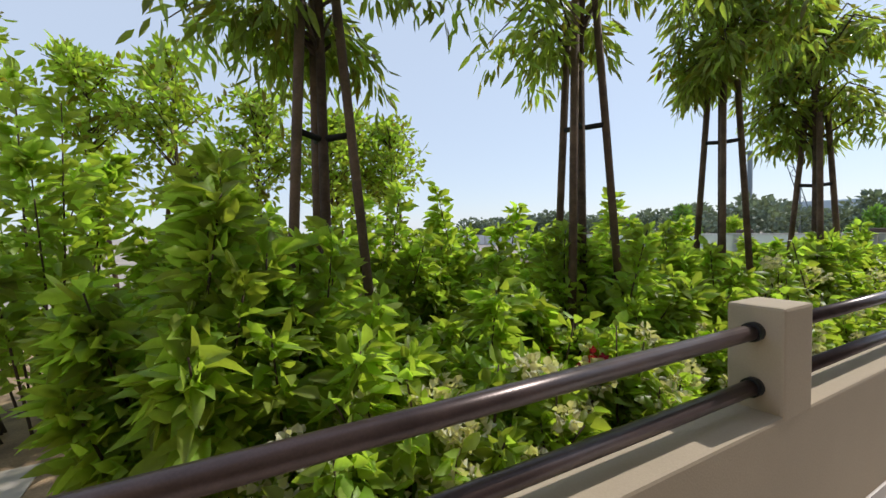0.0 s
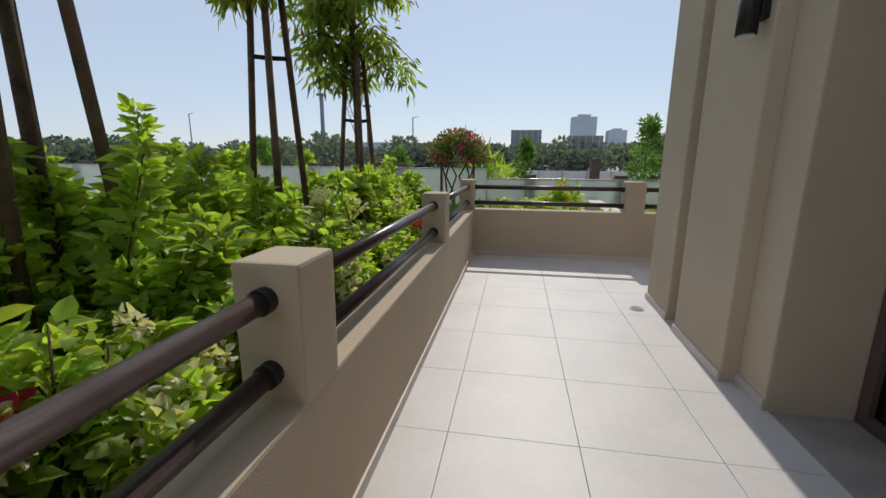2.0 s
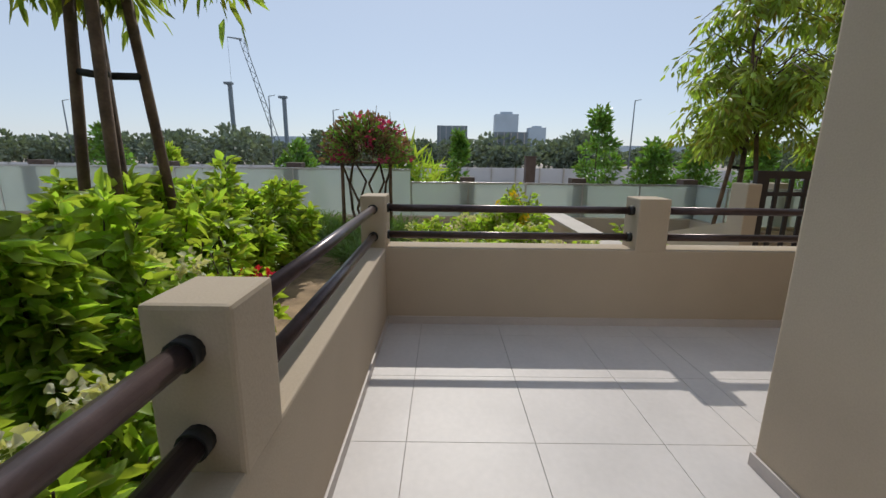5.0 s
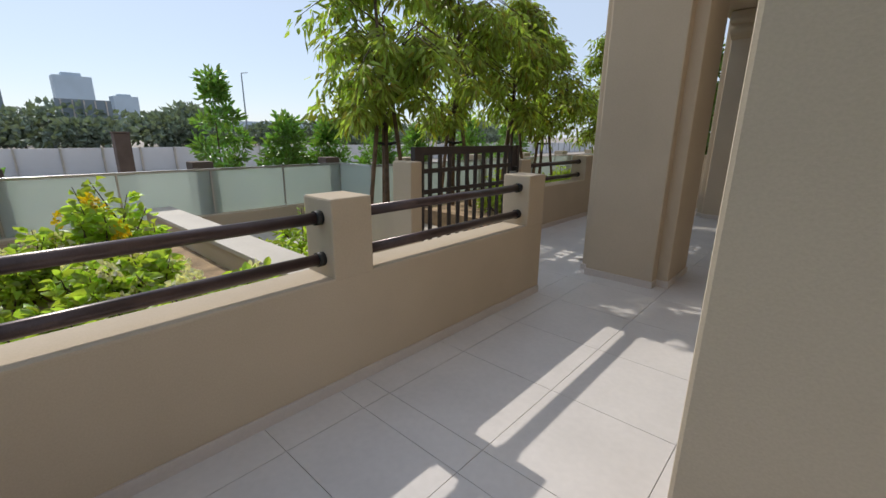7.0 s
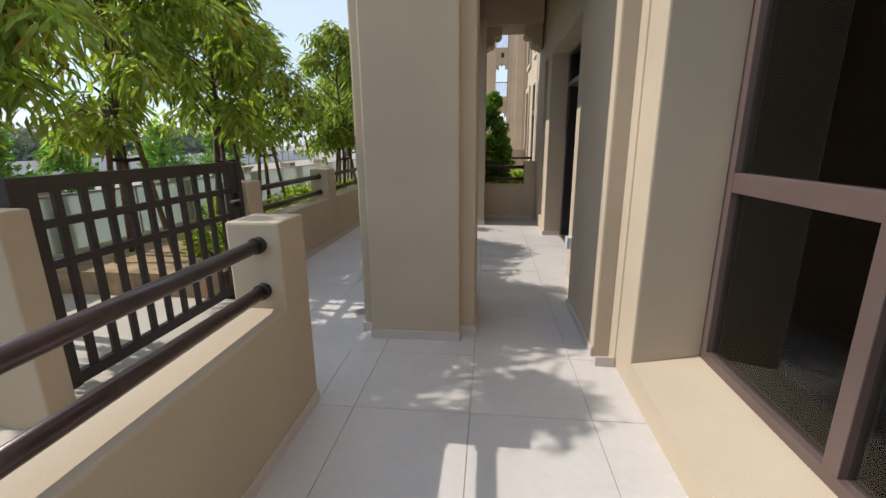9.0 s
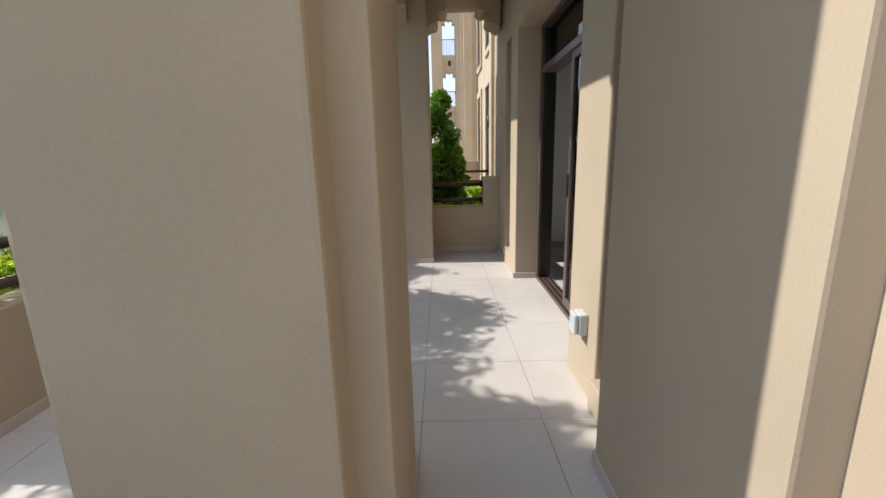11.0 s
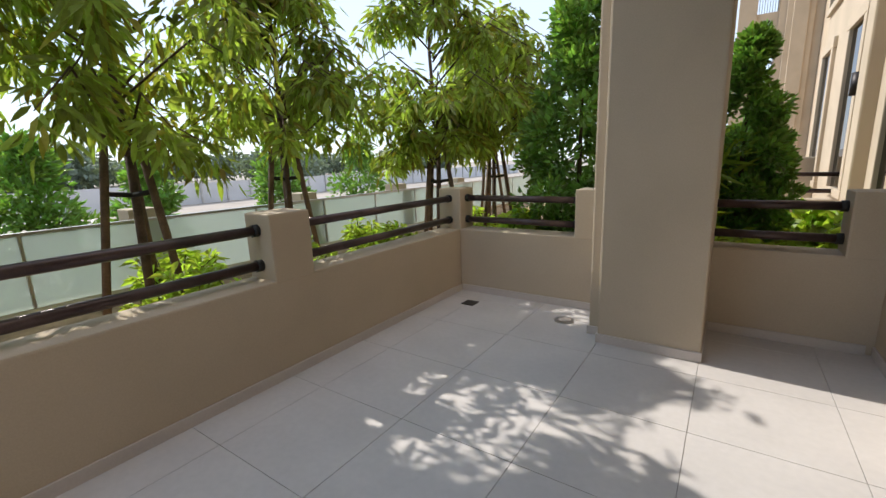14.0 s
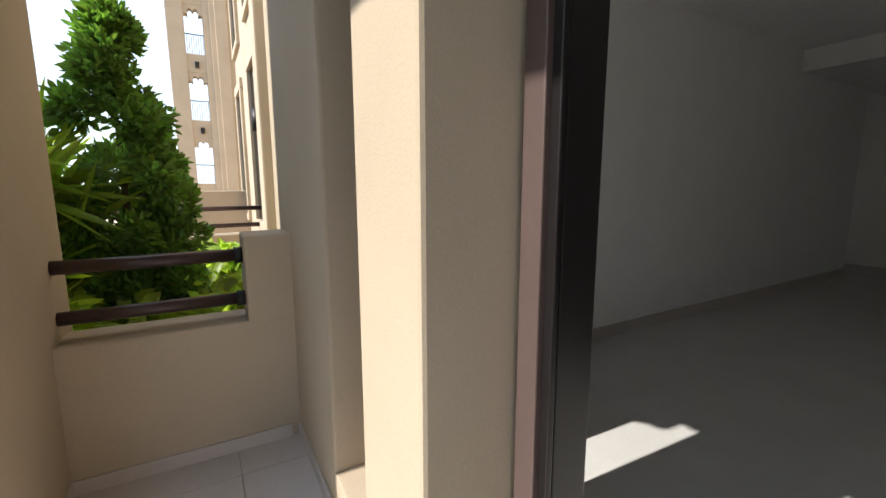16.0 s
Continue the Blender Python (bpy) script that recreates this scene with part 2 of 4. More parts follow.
def skirting(x0, x1, y0, y1):
    return box("baseboard", x0, x1, y0, y1, -0.004, 0.062, SKIRT, "pale tile skirting along the foot of the wall", "skirting", 0.003)


skirting(-5.594, 3.2, -0.413, -0.401)
skirting(WX1, WX1 + 0.012, -0.401, 3.47)
skirting(VX1, VX1 + 0.012, 5.12, 9.08)
skirting(VX1 + 0.012, -5.44, 9.078, 9.09)
skirting(-4.81, -3.952, 9.078, 9.09)

# ---- building ----
TOP = 9.5


def mass(name, x0, x1, y0, y1, z0, z1, label="plain beige stucco wall of the apartment building", bevel=0.012):
    return box(name, x0, x1, y0, y1, z0, z1, STUCCO, label, "wall", bevel)


# corner pier with stepped pilasters
mass("wall_corner_pier", -4.065, -3.53, 1.37, 1.66, -0.1, TOP)
mass("wall_corner_flute", -4.01, -3.53, 1.65, 1.77, -0.1, TOP)
mass("wall_corner_side", -4.065, -3.53, 1.76, 2.03, -0.1, TOP)
mass("wall_corner_groove", -3.534, -3.2, 1.455, 2.25, -0.1, TOP)
mass("wall_pilaster", -3.29, -2.54, 1.345, 2.25, -0.1, TOP)
mass("wall_pilaster_step", -2.544, -2.26, 1.435, 2.25, -0.1, TOP)
mass("wall_south_east", 0.0, 3.2, 1.44, 2.0, -0.1, TOP)
mass("wall_south_head", -2.255, 0.0, 1.44, 2.0, 2.45, TOP)
mass("wall_east_end", 3.2, 3.45, -0.67, 2.0, -0.1, 3.0)
# side window bay
sill_bm = box_bm(-3.94, -3.3, 2.03, 3.73, -0.1, 0.15)
for v in sill_bm.verts:
    if v.co.z > 0 and v.co.x > -3.5:
        v.co.z = 0.27
solid("wall_window_sill", sill_bm, STUCCO, "low sloping beige stucco sill under the side window", "wall")
mass("wall_window_reveal", -3.94, -3.2, 3.73, 3.98, -0.1, TOP)
mass("wall_window_head", -3.93, -3.3, 2.03, 3.735, 2.75, TOP)
# inner pier opposite the free column
mass("wall_inner_pier", -4.05, -3.2, 4.08, 4.97, -0.1, TOP)
mass("wall_inner_pier_step", -3.95, -3.2, 3.97, 5.05, -0.1, TOP)
# second recess and main wall
mass("wall_recess_head", -3.911, -3.2, 5.05, 5.38, 2.48, TOP)
mass("wall_recess_sill", -3.94, -3.2, 5.05, 5.38, -0.1, 0.16, bevel=0.008)
mass("wall_socket_pier", -3.912, -3.55, 5.38, 5.83, -0.1, TOP)
mass("wall_door_head", -3.911, -3.55, 5.82, 7.74, 2.46, TOP)
mass("wall_door_jamb", -3.912, -3.55, 7.73, 8.1, -0.1, TOP)
mass("wall_niche_sill", -3.911, -3.56, 8.09, 8.45, -0.1, 0.195, bevel=0.006)
mass("wall_niche_head", -3.911, -3.56, 8.09, 8.45, 2.48, TOP)
mass("wall_north_return", -3.912, -3.55, 8.44, 9.5, -0.1, TOP)
for x0, x1, y0, y1 in ((-4.077, -3.53, 1.358, 1.37), (-4.077, -4.065, 1.37, 2.03), (-3.29, -2.54, 1.333, 1.345), (-2.54, -2.26, 1.423, 1.435), (-3.53, -3.29, 1.443, 1.455),
                       (-4.062, -3.952, 3.957, 3.97), (-4.062, -4.05, 4.08, 4.97), (-3.93, -3.67, 7.718, 7.73), (-3.924, -3.912, 8.45, 9.08)):
    skirting(x0, x1, y0, y1)


def column(name, core, wing, label):
    bm = box_bm(*core, -0.1, 3.1, 0.014)
    box_bm(*wing, -0.1, 3.1, 0.014, bm)
    c = solid(name, bm, STUCCO, label, "column")
    x0, x1, y0, y1 = core
    part("plinth_tile", box_bm(x0 - 0.008, x1 + 0.008, y0 - 0.012, y1 + 0.012, 0.0, 0.062, 0.003), SKIRT, c, "pale tile skirting")
    x0, x1, y0, y1 = wing
    part("plinth_tile", box_bm(x0 - 0.012, x1 + 0.012, y0 - 0.008, y1 + 0.008, 0.0, 0.0615, 0.003), SKIRT, c, "pale tile skirting")
    return c


column("column_gate", (-5.514, -4.905, 4.225, 5.10), (-5.60, -4.806, 4.338, 4.97), "free-standing stepped beige stucco column on the terrace")
column("column_north", (-5.402, -4.79, 8.487, 9.40), (-5.49, -4.80, 8.605, 9.28), "stepped beige stucco column in the north parapet")
# beams with scalloped corbels, loggia ceiling
mass("beam_west", -5.52, -4.90, 4.95, 8.75, 3.08, TOP)
mass("beam_north", -5.44, -3.94, 8.60, 9.28, 3.05, TOP)
mass("beam_south", -5.52, -4.0, 4.37, 4.95, 3.08, TOP)
box("ceiling", -5.0, -3.5, 4.9, 8.8, 3.45, 3.65, STUCCO, "plain beige loggia ceiling above the terrace", "ceiling")


def corbel_bm(x, y, z, dx, dy, half):
    bm = bmesh.new()
    prof = [(0, 0), (0.26, 0), (0.26, -0.07)]
    prof += [(0.20 + 0.07 * math.cos(a), -0.10 + 0.06 * math.sin(a)) for a in np.linspace(0.3, -2.2, 7)]
    prof += [(0.10 + 0.06 * math.cos(a), -0.22 + 0.07 * math.sin(a)) for a in np.linspace(0.6, -1.9, 7)]
    prof += [(0.05, -0.31), (0.0, -0.34)]
    sx, sy = -dy, dx
    rings = []
    for s in (-half, half):
        rings.append([bm.verts.new((x + dx * u + sx * s, y + dy * u + sy * s, z + w)) for u, w in prof])
    bm.faces.new(rings[0])
    bm.faces.new(list(reversed(rings[1])))
    n = len(prof)
    for i in range(n):
        j = (i + 1) % n
        bm.faces.new((rings[0][i], rings[1][i], rings[1][j], rings[0][j]))
    bmesh.ops.recalc_face_normals(bm, faces=bm.faces)
    return bm


for x, y, dx, dy in ((-4.82, 8.93, 1, 0), (-3.94, 8.93, -1, 0), (-5.2, 5.2, 0, 1), (-5.2, 8.48, 0, -1), (-4.80, 4.7, 1, 0), (-4.05, 4.7, -1, 0)):
    solid("corbel", corbel_bm(x, y, 3.07, dx, dy, 0.2), STUCCO, "scalloped beige corbel under the loggia beam", "corbel", "structure", "loggia corbels")

# ---- room behind the sliding door ----
box("room_floor", -3.66, 4.4, 2.0, 9.27, -0.2, -0.005, ROOMTILE, "grey tiled floor of the empty living room", "floor")
box("room_wall_north", -3.55, 3.3, 9.26, 9.44, -0.1, 2.9, WHITE, "plain white wall of the empty living room", "wall")
box("room_wall_pier", -3.55, -1.72, 9.18, 9.265, -0.1, 2.9, WHITE, "shallow white pier in the living room", "wall")
box("room_wall_east", 4.4, 4.6, 2.0, 10.5, -0.1, 2.9, WHITE, "plain white end wall of the living room", "wall")
box("room_wall_hall", 3.3, 4.6, 10.5, 10.7, -0.1, 2.9, WHITE, "plain hallway wall", "wall")
box("room_hall_floor", 3.1, 4.4, 9.27, 10.5, -0.2, -0.006, ROOMTILE, "grey tiled hallway floor", "floor")
box("room_wall_south", 0.0, 4.6, 2.0, 2.1, -0.1, 2.9, WHITE, "plain white room wall", "wall")
box("room_wall_bay", -3.2, 0.0, 2.002, 2.1, -0.1, 2.9, WHITE, "plain white room wall", "wall")
box("room_ceiling", -3.55, 4.6, 2.0, 10.7, 2.62, 2.9, WHITE, "white painted living room ceiling", "ceiling")
box("room_bulkhead", 1.4, 4.4, 8.1, 9.26, 2.40, 2.62, WHITE, "dropped white ceiling bulkhead", "ceiling")
box("room_roof", -3.6, 4.6, 1.9, 10.7, 2.9, TOP, STUCCO, "upper storeys of the apartment building", "wall")
box("baseboard", -1.72, 3.3, 9.248, 9.26, -0.004, 0.085, SKIRT, "grey tile skirting in the living room", "skirting")
box("baseboard", -3.55, -1.72, 9.168, 9.18, -0.004, 0.085, SKIRT, "grey tile skirting in the living room", "skirting")


# ---- sliding door and windows ----
def bar(x0, x1, y0, y1, z0, z1, name, parent, mat=FRAME, label=""):
    return part(name, box_bm(x0, x1, y0, y1, z0, z1, 0.004), mat, parent, label)


door = empty("door_1", (-3.67, 7.02, 0), "brown aluminium sliding glass door standing half open", "sliding door", "structure")
bar(-3.69, -3.555, 5.83, 7.73, -0.004, 0.03, "sill_track", door)
bar(-3.69, -3.555, 5.83, 7.73, 2.03, 2.09, "transom", door)
bar(-3.69, -3.555, 5.83, 7.73, 2.42, 2.46, "head", door)
for y0, y1 in ((5.83, 5.88), (7.63, 7.73)):
    bar(-3.66, -3.56, y0, y1, 0.03, 2.42, "jamb", door, DARKFRAME)
    bar(-3.692, -3.662, y0 + (0.025 if y0 > 7 else 0.015), y1 - 0.015, 0.03, 2.42, "jamb_trim", door)
    bar(-3.676, -3.6605, y0, y1, 0.031, 2.419, "jamb_seal", door, DARKFRAME)
for i in range(3):
    bar(-3.68 + i * 0.05, -3.672 + i * 0.05, 5.88, 7.63, 0.03, 0.042, "track_rib", door, DARKFRAME)
bar(-3.625, -3.615, 5.88, 7.67, 2.09, 2.42, "transom_pane", door, GLASS_DARK, "dark tinted transom pane")


def leaf(x, y0, y1):
    lf = empty("door_leaf", (x, y0, 0.03), "", "")
    lf.parent = door
    lf.matrix_parent_inverse = door.matrix_world.inverted()
    for a, b in ((y0, y0 + 0.06), (y1 - 0.06, y1)):
        part("stile", box_bm(x - 0.022, x + 0.022, a, b, 0.043, 2.03, 0.004), FRAME, lf)
    for a, b in ((0.043, 0.12), (1.97, 2.03)):
        part("door_rail", box_bm(x - 0.021, x + 0.021, y0 + 0.06, y1 - 0.06, a, b, 0.004), FRAME, lf)
    p = part("pane", box_bm(x - 0.004, x + 0.004, y0 + 0.06, y1 - 0.06, 0.12, 1.97), GLASS, lf, "tinted door glass")
    p.visible_shadow = False
    part("pull_handle", box_bm(x - 0.034, x - 0.022, y1 - 0.045, y1 - 0.015, 0.95, 1.13, 0.004), DARKFRAME, lf, "dark recessed pull")


leaf(-3.65, 5.88, 6.79)
leaf(-3.60, 5.93, 6.83)


def window(name, x0, x1, y0, y1, z0, z1, along, splits, cross, label, glass=None):
    w = empty(name, ((x0 + x1) / 2, (y0 + y1) / 2, z0), label, "window", "structure")
    f = 0.055

    def piece(n, a0, a1, c0, c1, mat, depth, lab=""):
        if along == "y":
            xm = (x0 + x1) / 2
            part(n, box_bm(xm - depth, xm + depth, a0, a1, c0, c1, 0.004 if depth > 0.01 else 0), mat, w, lab)
        else:
            ym = (y0 + y1) / 2
            part(n, box_bm(a0, a1, ym - depth, ym + depth, c0, c1, 0.004 if depth > 0.01 else 0), mat, w, lab)

    lo, hi = (y0, y1) if along == "y" else (x0, x1)
    piece("frame_bar", lo, hi, z0, z0 + f, FRAME, 0.035)
    piece("frame_bar", lo, hi, z1 - f, z1, FRAME, 0.035)
    cuts = [lo, *splits, hi]
    for c in cuts:
        c0 = min(max(c - f * 0.6, lo), hi - f)
        piece("mullion", c0, c0 + f * 1.2, z0 + f, z1 - f, FRAME, 0.0345)
    for c in cross:
        piece("cross_bar", lo + f, hi - f, c - 0.045, c + 0.045, FRAME, 0.033)
    piece("pane", lo + f * 0.5, hi - f * 0.5, z0 + f * 0.5, z1 - f * 0.5, glass or GLASS_DARK, 0.004, "dark tinted glass")
    return w


window("window_1", -3.60, -3.52, 2.03, 3.73, 0.21, 2.75, "y", [2.86], [1.13], "brown framed side window with dark tinted glass", GLASS).children[-1].visible_shadow = False
window("window_3", -3.64, -3.57, 8.10, 8.44, 0.195, 2.48, "y", [], [2.05], "narrow brown framed window deep in the niche").children[-1].visible_shadow = False
window("window_4", -3.50, -3.43, 5.05, 5.38, 0.16, 2.48, "y", [], [2.05], "narrow brown framed window deep in the recess").children[-1].visible_shadow = False
window("window_2", -2.255, 0.0, 1.84, 1.92, 0.0, 2.45, "x", [-1.0], [2.05], "brown framed dark window behind the pilasters")

# wall lamp and socket
lamp = empty("wall_lamp", (-2.64, 1.34, 2.02), "dark metal cylinder wall lamp on the stepped pilaster", "wall lamp")
part("lamp_body", tube_bm((-2.64, 1.265, 1.90), (-2.64, 1.265, 2.13), 0.05, sides=20), LAMPMETAL, lamp)
part("wall_plate", box_bm(-2.68, -2.60, 1.305, 1.345, 1.97, 2.07, 0.004), LAMPMETAL, lamp)
part("lamp_lens", tube_bm((-2.64, 1.265, 1.892), (-2.64, 1.265, 1.90), 0.04, sides=18), PLASTIC, lamp, "pale lens")
sock = empty("wall_socket", (-3.912, 5.58, 0.33), "white weatherproof socket box low on the stucco wall", "socket")
part("socket_box", box_bm(-3.962, -3.912, 5.50, 5.60, 0.34, 0.46, 0.012), PLASTIC, sock)
part("socket_cover", box_bm(-3.986, -3.962, 5.504, 5.596, 0.345, 0.455, 0.01), PLASTIC, sock, "hinged clear grey cover")


def drain(x, y, r=0.062):
    d = empty("floor_drain", (x, y, 0.0), "round steel floor drain set in the terrace tiles", "drain", group="floor drains")
    part("ring", tube_bm((x, y, 0.0), (x, y, 0.006), r, sides=24), STEEL, d)
    part("grate", tube_bm((x, y, 0.006), (x, y, 0.009), r * 0.72, sides=20), GROUT, d, "dark grate")


drain(-3.752, 1.203)
drain(-5.72, 4.66)
drain(-5.72, 8.76, 0.075)
tagged(part("floor_outlet", box_bm(-6.64, -6.52, 8.71, 8.83, -0.002, 0.006, 0.002), DARKFRAME), "small square dark floor outlet in the tiles", "drain")

# ---- gate ----
gate = empty("metal_gate", (-6.95, 3.28, 0), "dark brown metal garden gate with a lattice of bars", "gate")
GX = -6.93
part("stile", box_bm(GX - 0.03, GX + 0.03, 3.27, 3.40, 0.06, 1.18, 0.004), GATE, gate)
part("stile", box_bm(GX - 0.03, GX + 0.03, 4.95, 5.05, 0.06, 1.18, 0.004), GATE, gate)
part("lock_post", box_bm(GX - 0.035, GX + 0.035, 5.055, 5.115, 0.0, 1.18, 0.004), GATE, gate)
for z0, z1 in ((1.10, 1.18), (0.92, 0.965), (0.71, 0.755), (0.06, 0.13)):
    part("gate_rail", box_bm(GX - 0.02, GX + 0.02, 3.36, 5.0, z0, z1, 0.003), GATE, gate)
for i in range(10):
    y = 3.36 + (i + 1) * 1.64 / 11
    part("gate_bar", box_bm(GX - 0.014, GX + 0.014, y - 0.02, y + 0.02, 0.13, 1.12, 0.003), GATE, gate)
h = part("handle", tube_bm((GX + 0.07, 4.99, 0.86), (GX + 0.07, 4.87, 0.86), 0.011, sides=10), STEEL, gate, "steel lever handle")
part("lock_plate", box_bm(GX + 0.03, GX + 0.075, 4.98, 5.05, 0.80, 0.92, 0.003), DARKFRAME, gate)
box("gate_pillar", -7.06, -6.80, 3.12, 3.265, -0.4, 1.05, STUCCO, "beige stucco pillar carrying the gate", "pillar", 0.012)

# planter kerb walls and stair cheek outside
box("planter_wall", -9.82, -5.82, 1.66, 1.90, -0.4, 0.38, STUCCO, "low planter wall with pale coping", "planter wall", 0.01)
box("planter_coping", -9.82, -5.822, 1.63, 1.93, 0.38, 0.42, PAVE, "pale stone coping of the planter wall", "coping", 0.006)
bmw = box_bm(-8.9, -7.06, 3.13, 3.25, -0.4, 0.62)
for v in bmw.verts:
    if v.co.z > 0 and v.co.x < -8:
        v.co.z = 0.12
    
solid("stair_cheek", bmw, STUCCO, "sloping beige cheek wall beside the gate", "wall")

# ---- plants ----
rng = np.random.default_rng(7)


def leaves_mesh(name, centres, ups, length, width, mat, fold=0.35, droop=0.0):
    """Folded leaves: each has a base, two pairs of sides, a middle rib and a tip."""
    c = np.asarray(centres, float)
    n = len(c)
    d = np.asarray(ups, float)
    d = d / (np.linalg.norm(d, axis=1, keepdims=True) + 1e-9)
    r = rng.normal(size=(n, 3))
    s = np.cross(d, r)
    s /= np.linalg.norm(s, axis=1, keepdims=True) + 1e-9
    u = np.cross(s, d)
    ln = (length * rng.uniform(0.6, 1.25, n))[:, None]
    wd = (width * rng.uniform(0.7, 1.2, n))[:, None]
    down = np.array([0, 0, -1.0])
    m1 = c + d * ln * 0.30 + u * wd * 0.06
    m2 = c + d * ln * 0.66 + down * ln * droop * 0.4
    e1, e2 = s * wd * 0.48, s * wd * 0.38
    v = np.stack([c, m1 + e1 + u * wd * fold, m1, m1 - e1 + u * wd * fold, m2 + e2 + u * wd * fold * 0.8, m2, m2 - e2 + u * wd * fold * 0.8,
                  c + d * ln + down * ln * droop], axis=1).reshape(-1, 3)
    base = np.arange(n)[:, None, None] * 8
    tri = np.array([[0, 2, 1], [0, 3, 2], [1, 2, 5], [1, 5, 4], [2, 3, 6], [2, 6, 5], [4, 5, 7], [5, 6, 7]])[None]
    f = (base + tri).reshape(-1, 3)
    me = bpy.data.meshes.new(name)
    me.vertices.add(len(v))
    me.vertices.foreach_set("co", v.astype(np.float32).ravel())
    me.loops.add(f.size)
    me.loops.foreach_set("vertex_index", f.astype(np.int32).ravel())
    me.polygons.add(len(f))
    me.polygons.foreach_set("loop_start", np.arange(0, f.size, 3, dtype=np.int32))
    me.polygons.foreach_set("loop_total", np.full(len(f), 3, dtype=np.int32))
    me.update(calc_edges=True)
    me.validate()
    me.materials.append(mat)
    return me


def attach(name, me, parent, label=""):
    ob = new(name, me)
    ob.parent = parent
    ob.matrix_parent_inverse = parent.matrix_world.inverted()
    if label:
        ob["label"] = label
    return ob


def stems_bm(lines, r0, r1, sides=6):
    bm = bmesh.new()
    for pts in lines:
        k = len(pts) - 1
        for i in range(k):
            a, b = r0 + (r1 - r0) * i / k, r0 + (r1 - r0) * (i + 1) / k
            tube_bm(pts[i], pts[i + 1], a, b, sides, bm)
    return bm


def bush(x, y, z, rx, ry, h, n, label, mat=None, size=(0.11, 0.055), name="bush", clumps=26, flower=None, flowers=0, group="shrubs of the planting bed"):
    mat = mat or LEAF_BUSH
    b = empty(name, (x, y, z), label, "shrub", group=group)
    lines, tips = [], []
    for i in range(clumps):
        a, q = rng.uniform(0, 2 * math.pi), math.sqrt(rng.uniform(0.02, 1))
        hh = h * (1 - 0.45 * q * q) * rng.uniform(0.55, 1.08)
        tip = Vector((x + rx * q * math.cos(a), y + ry * q * math.sin(a), z + hh))
        foot = Vector((x + rx * 0.35 * q * math.cos(a), y + ry * 0.35 * q * math.sin(a), z - 0.02))
        midp = foot.lerp(tip, 0.55) + Vector(rng.normal(0, 0.05, 3))
        lines.append([foot, midp, tip])
        tips.append((foot, midp, tip))
    part("stem", stems_bm(lines, 0.009, 0.003, 5), BARK, b)
    per = n // clumps
    cs, ds = [], []
    for foot, midp, tip in tips:
        t = rng.uniform(0.15, 1.0, per) ** 0.6
        f, m, p = (np.array(q) for q in (foot, midp, tip))
        on = (1 - t)[:, None] ** 2 * f + (2 * t * (1 - t))[:, None] * m + (t ** 2)[:, None] * p
        out = rng.normal(size=(per, 3)) * np.array([1, 1, 0.55])
        out /= np.linalg.norm(out, axis=1, keepdims=True)
        cs.append(on + out * rng.uniform(0, 0.11, per)[:, None] * (1.25 - t)[:, None] * 1.3)
        ds.append(out + np.array([0, 0, 0.25]) + 0.25 * (np.array(tip) - np.array([x, y, z])))
    attach("foliage", leaves_mesh("foliage", np.concatenate(cs), np.concatenate(ds), size[0], size[1], mat, droop=0.25), b)
    if flower and flowers:
        fc, fd = [], []
        for i in range(flowers):
            a, q = rng.uniform(0, 2 * math.pi), math.sqrt(rng.uniform(0.1, 1))
            c = np.array([x + rx * q * math.cos(a), y + ry * q * math.sin(a), z + h * (1 - 0.42 * q * q) * rng.uniform(0.5, 1.0)])
            k = 34
            o = rng.normal(size=(k, 3))
            o /= np.linalg.norm(o, axis=1, keepdims=True)
            fc.append(c + o * rng.uniform(0.015, 0.05, (k, 1)))
            fd.append(o)
        attach("blossom", leaves_mesh("blossom", np.concatenate(fc), np.concatenate(fd), 0.036, 0.034, flower), b, "small clustered blossoms")
    return b


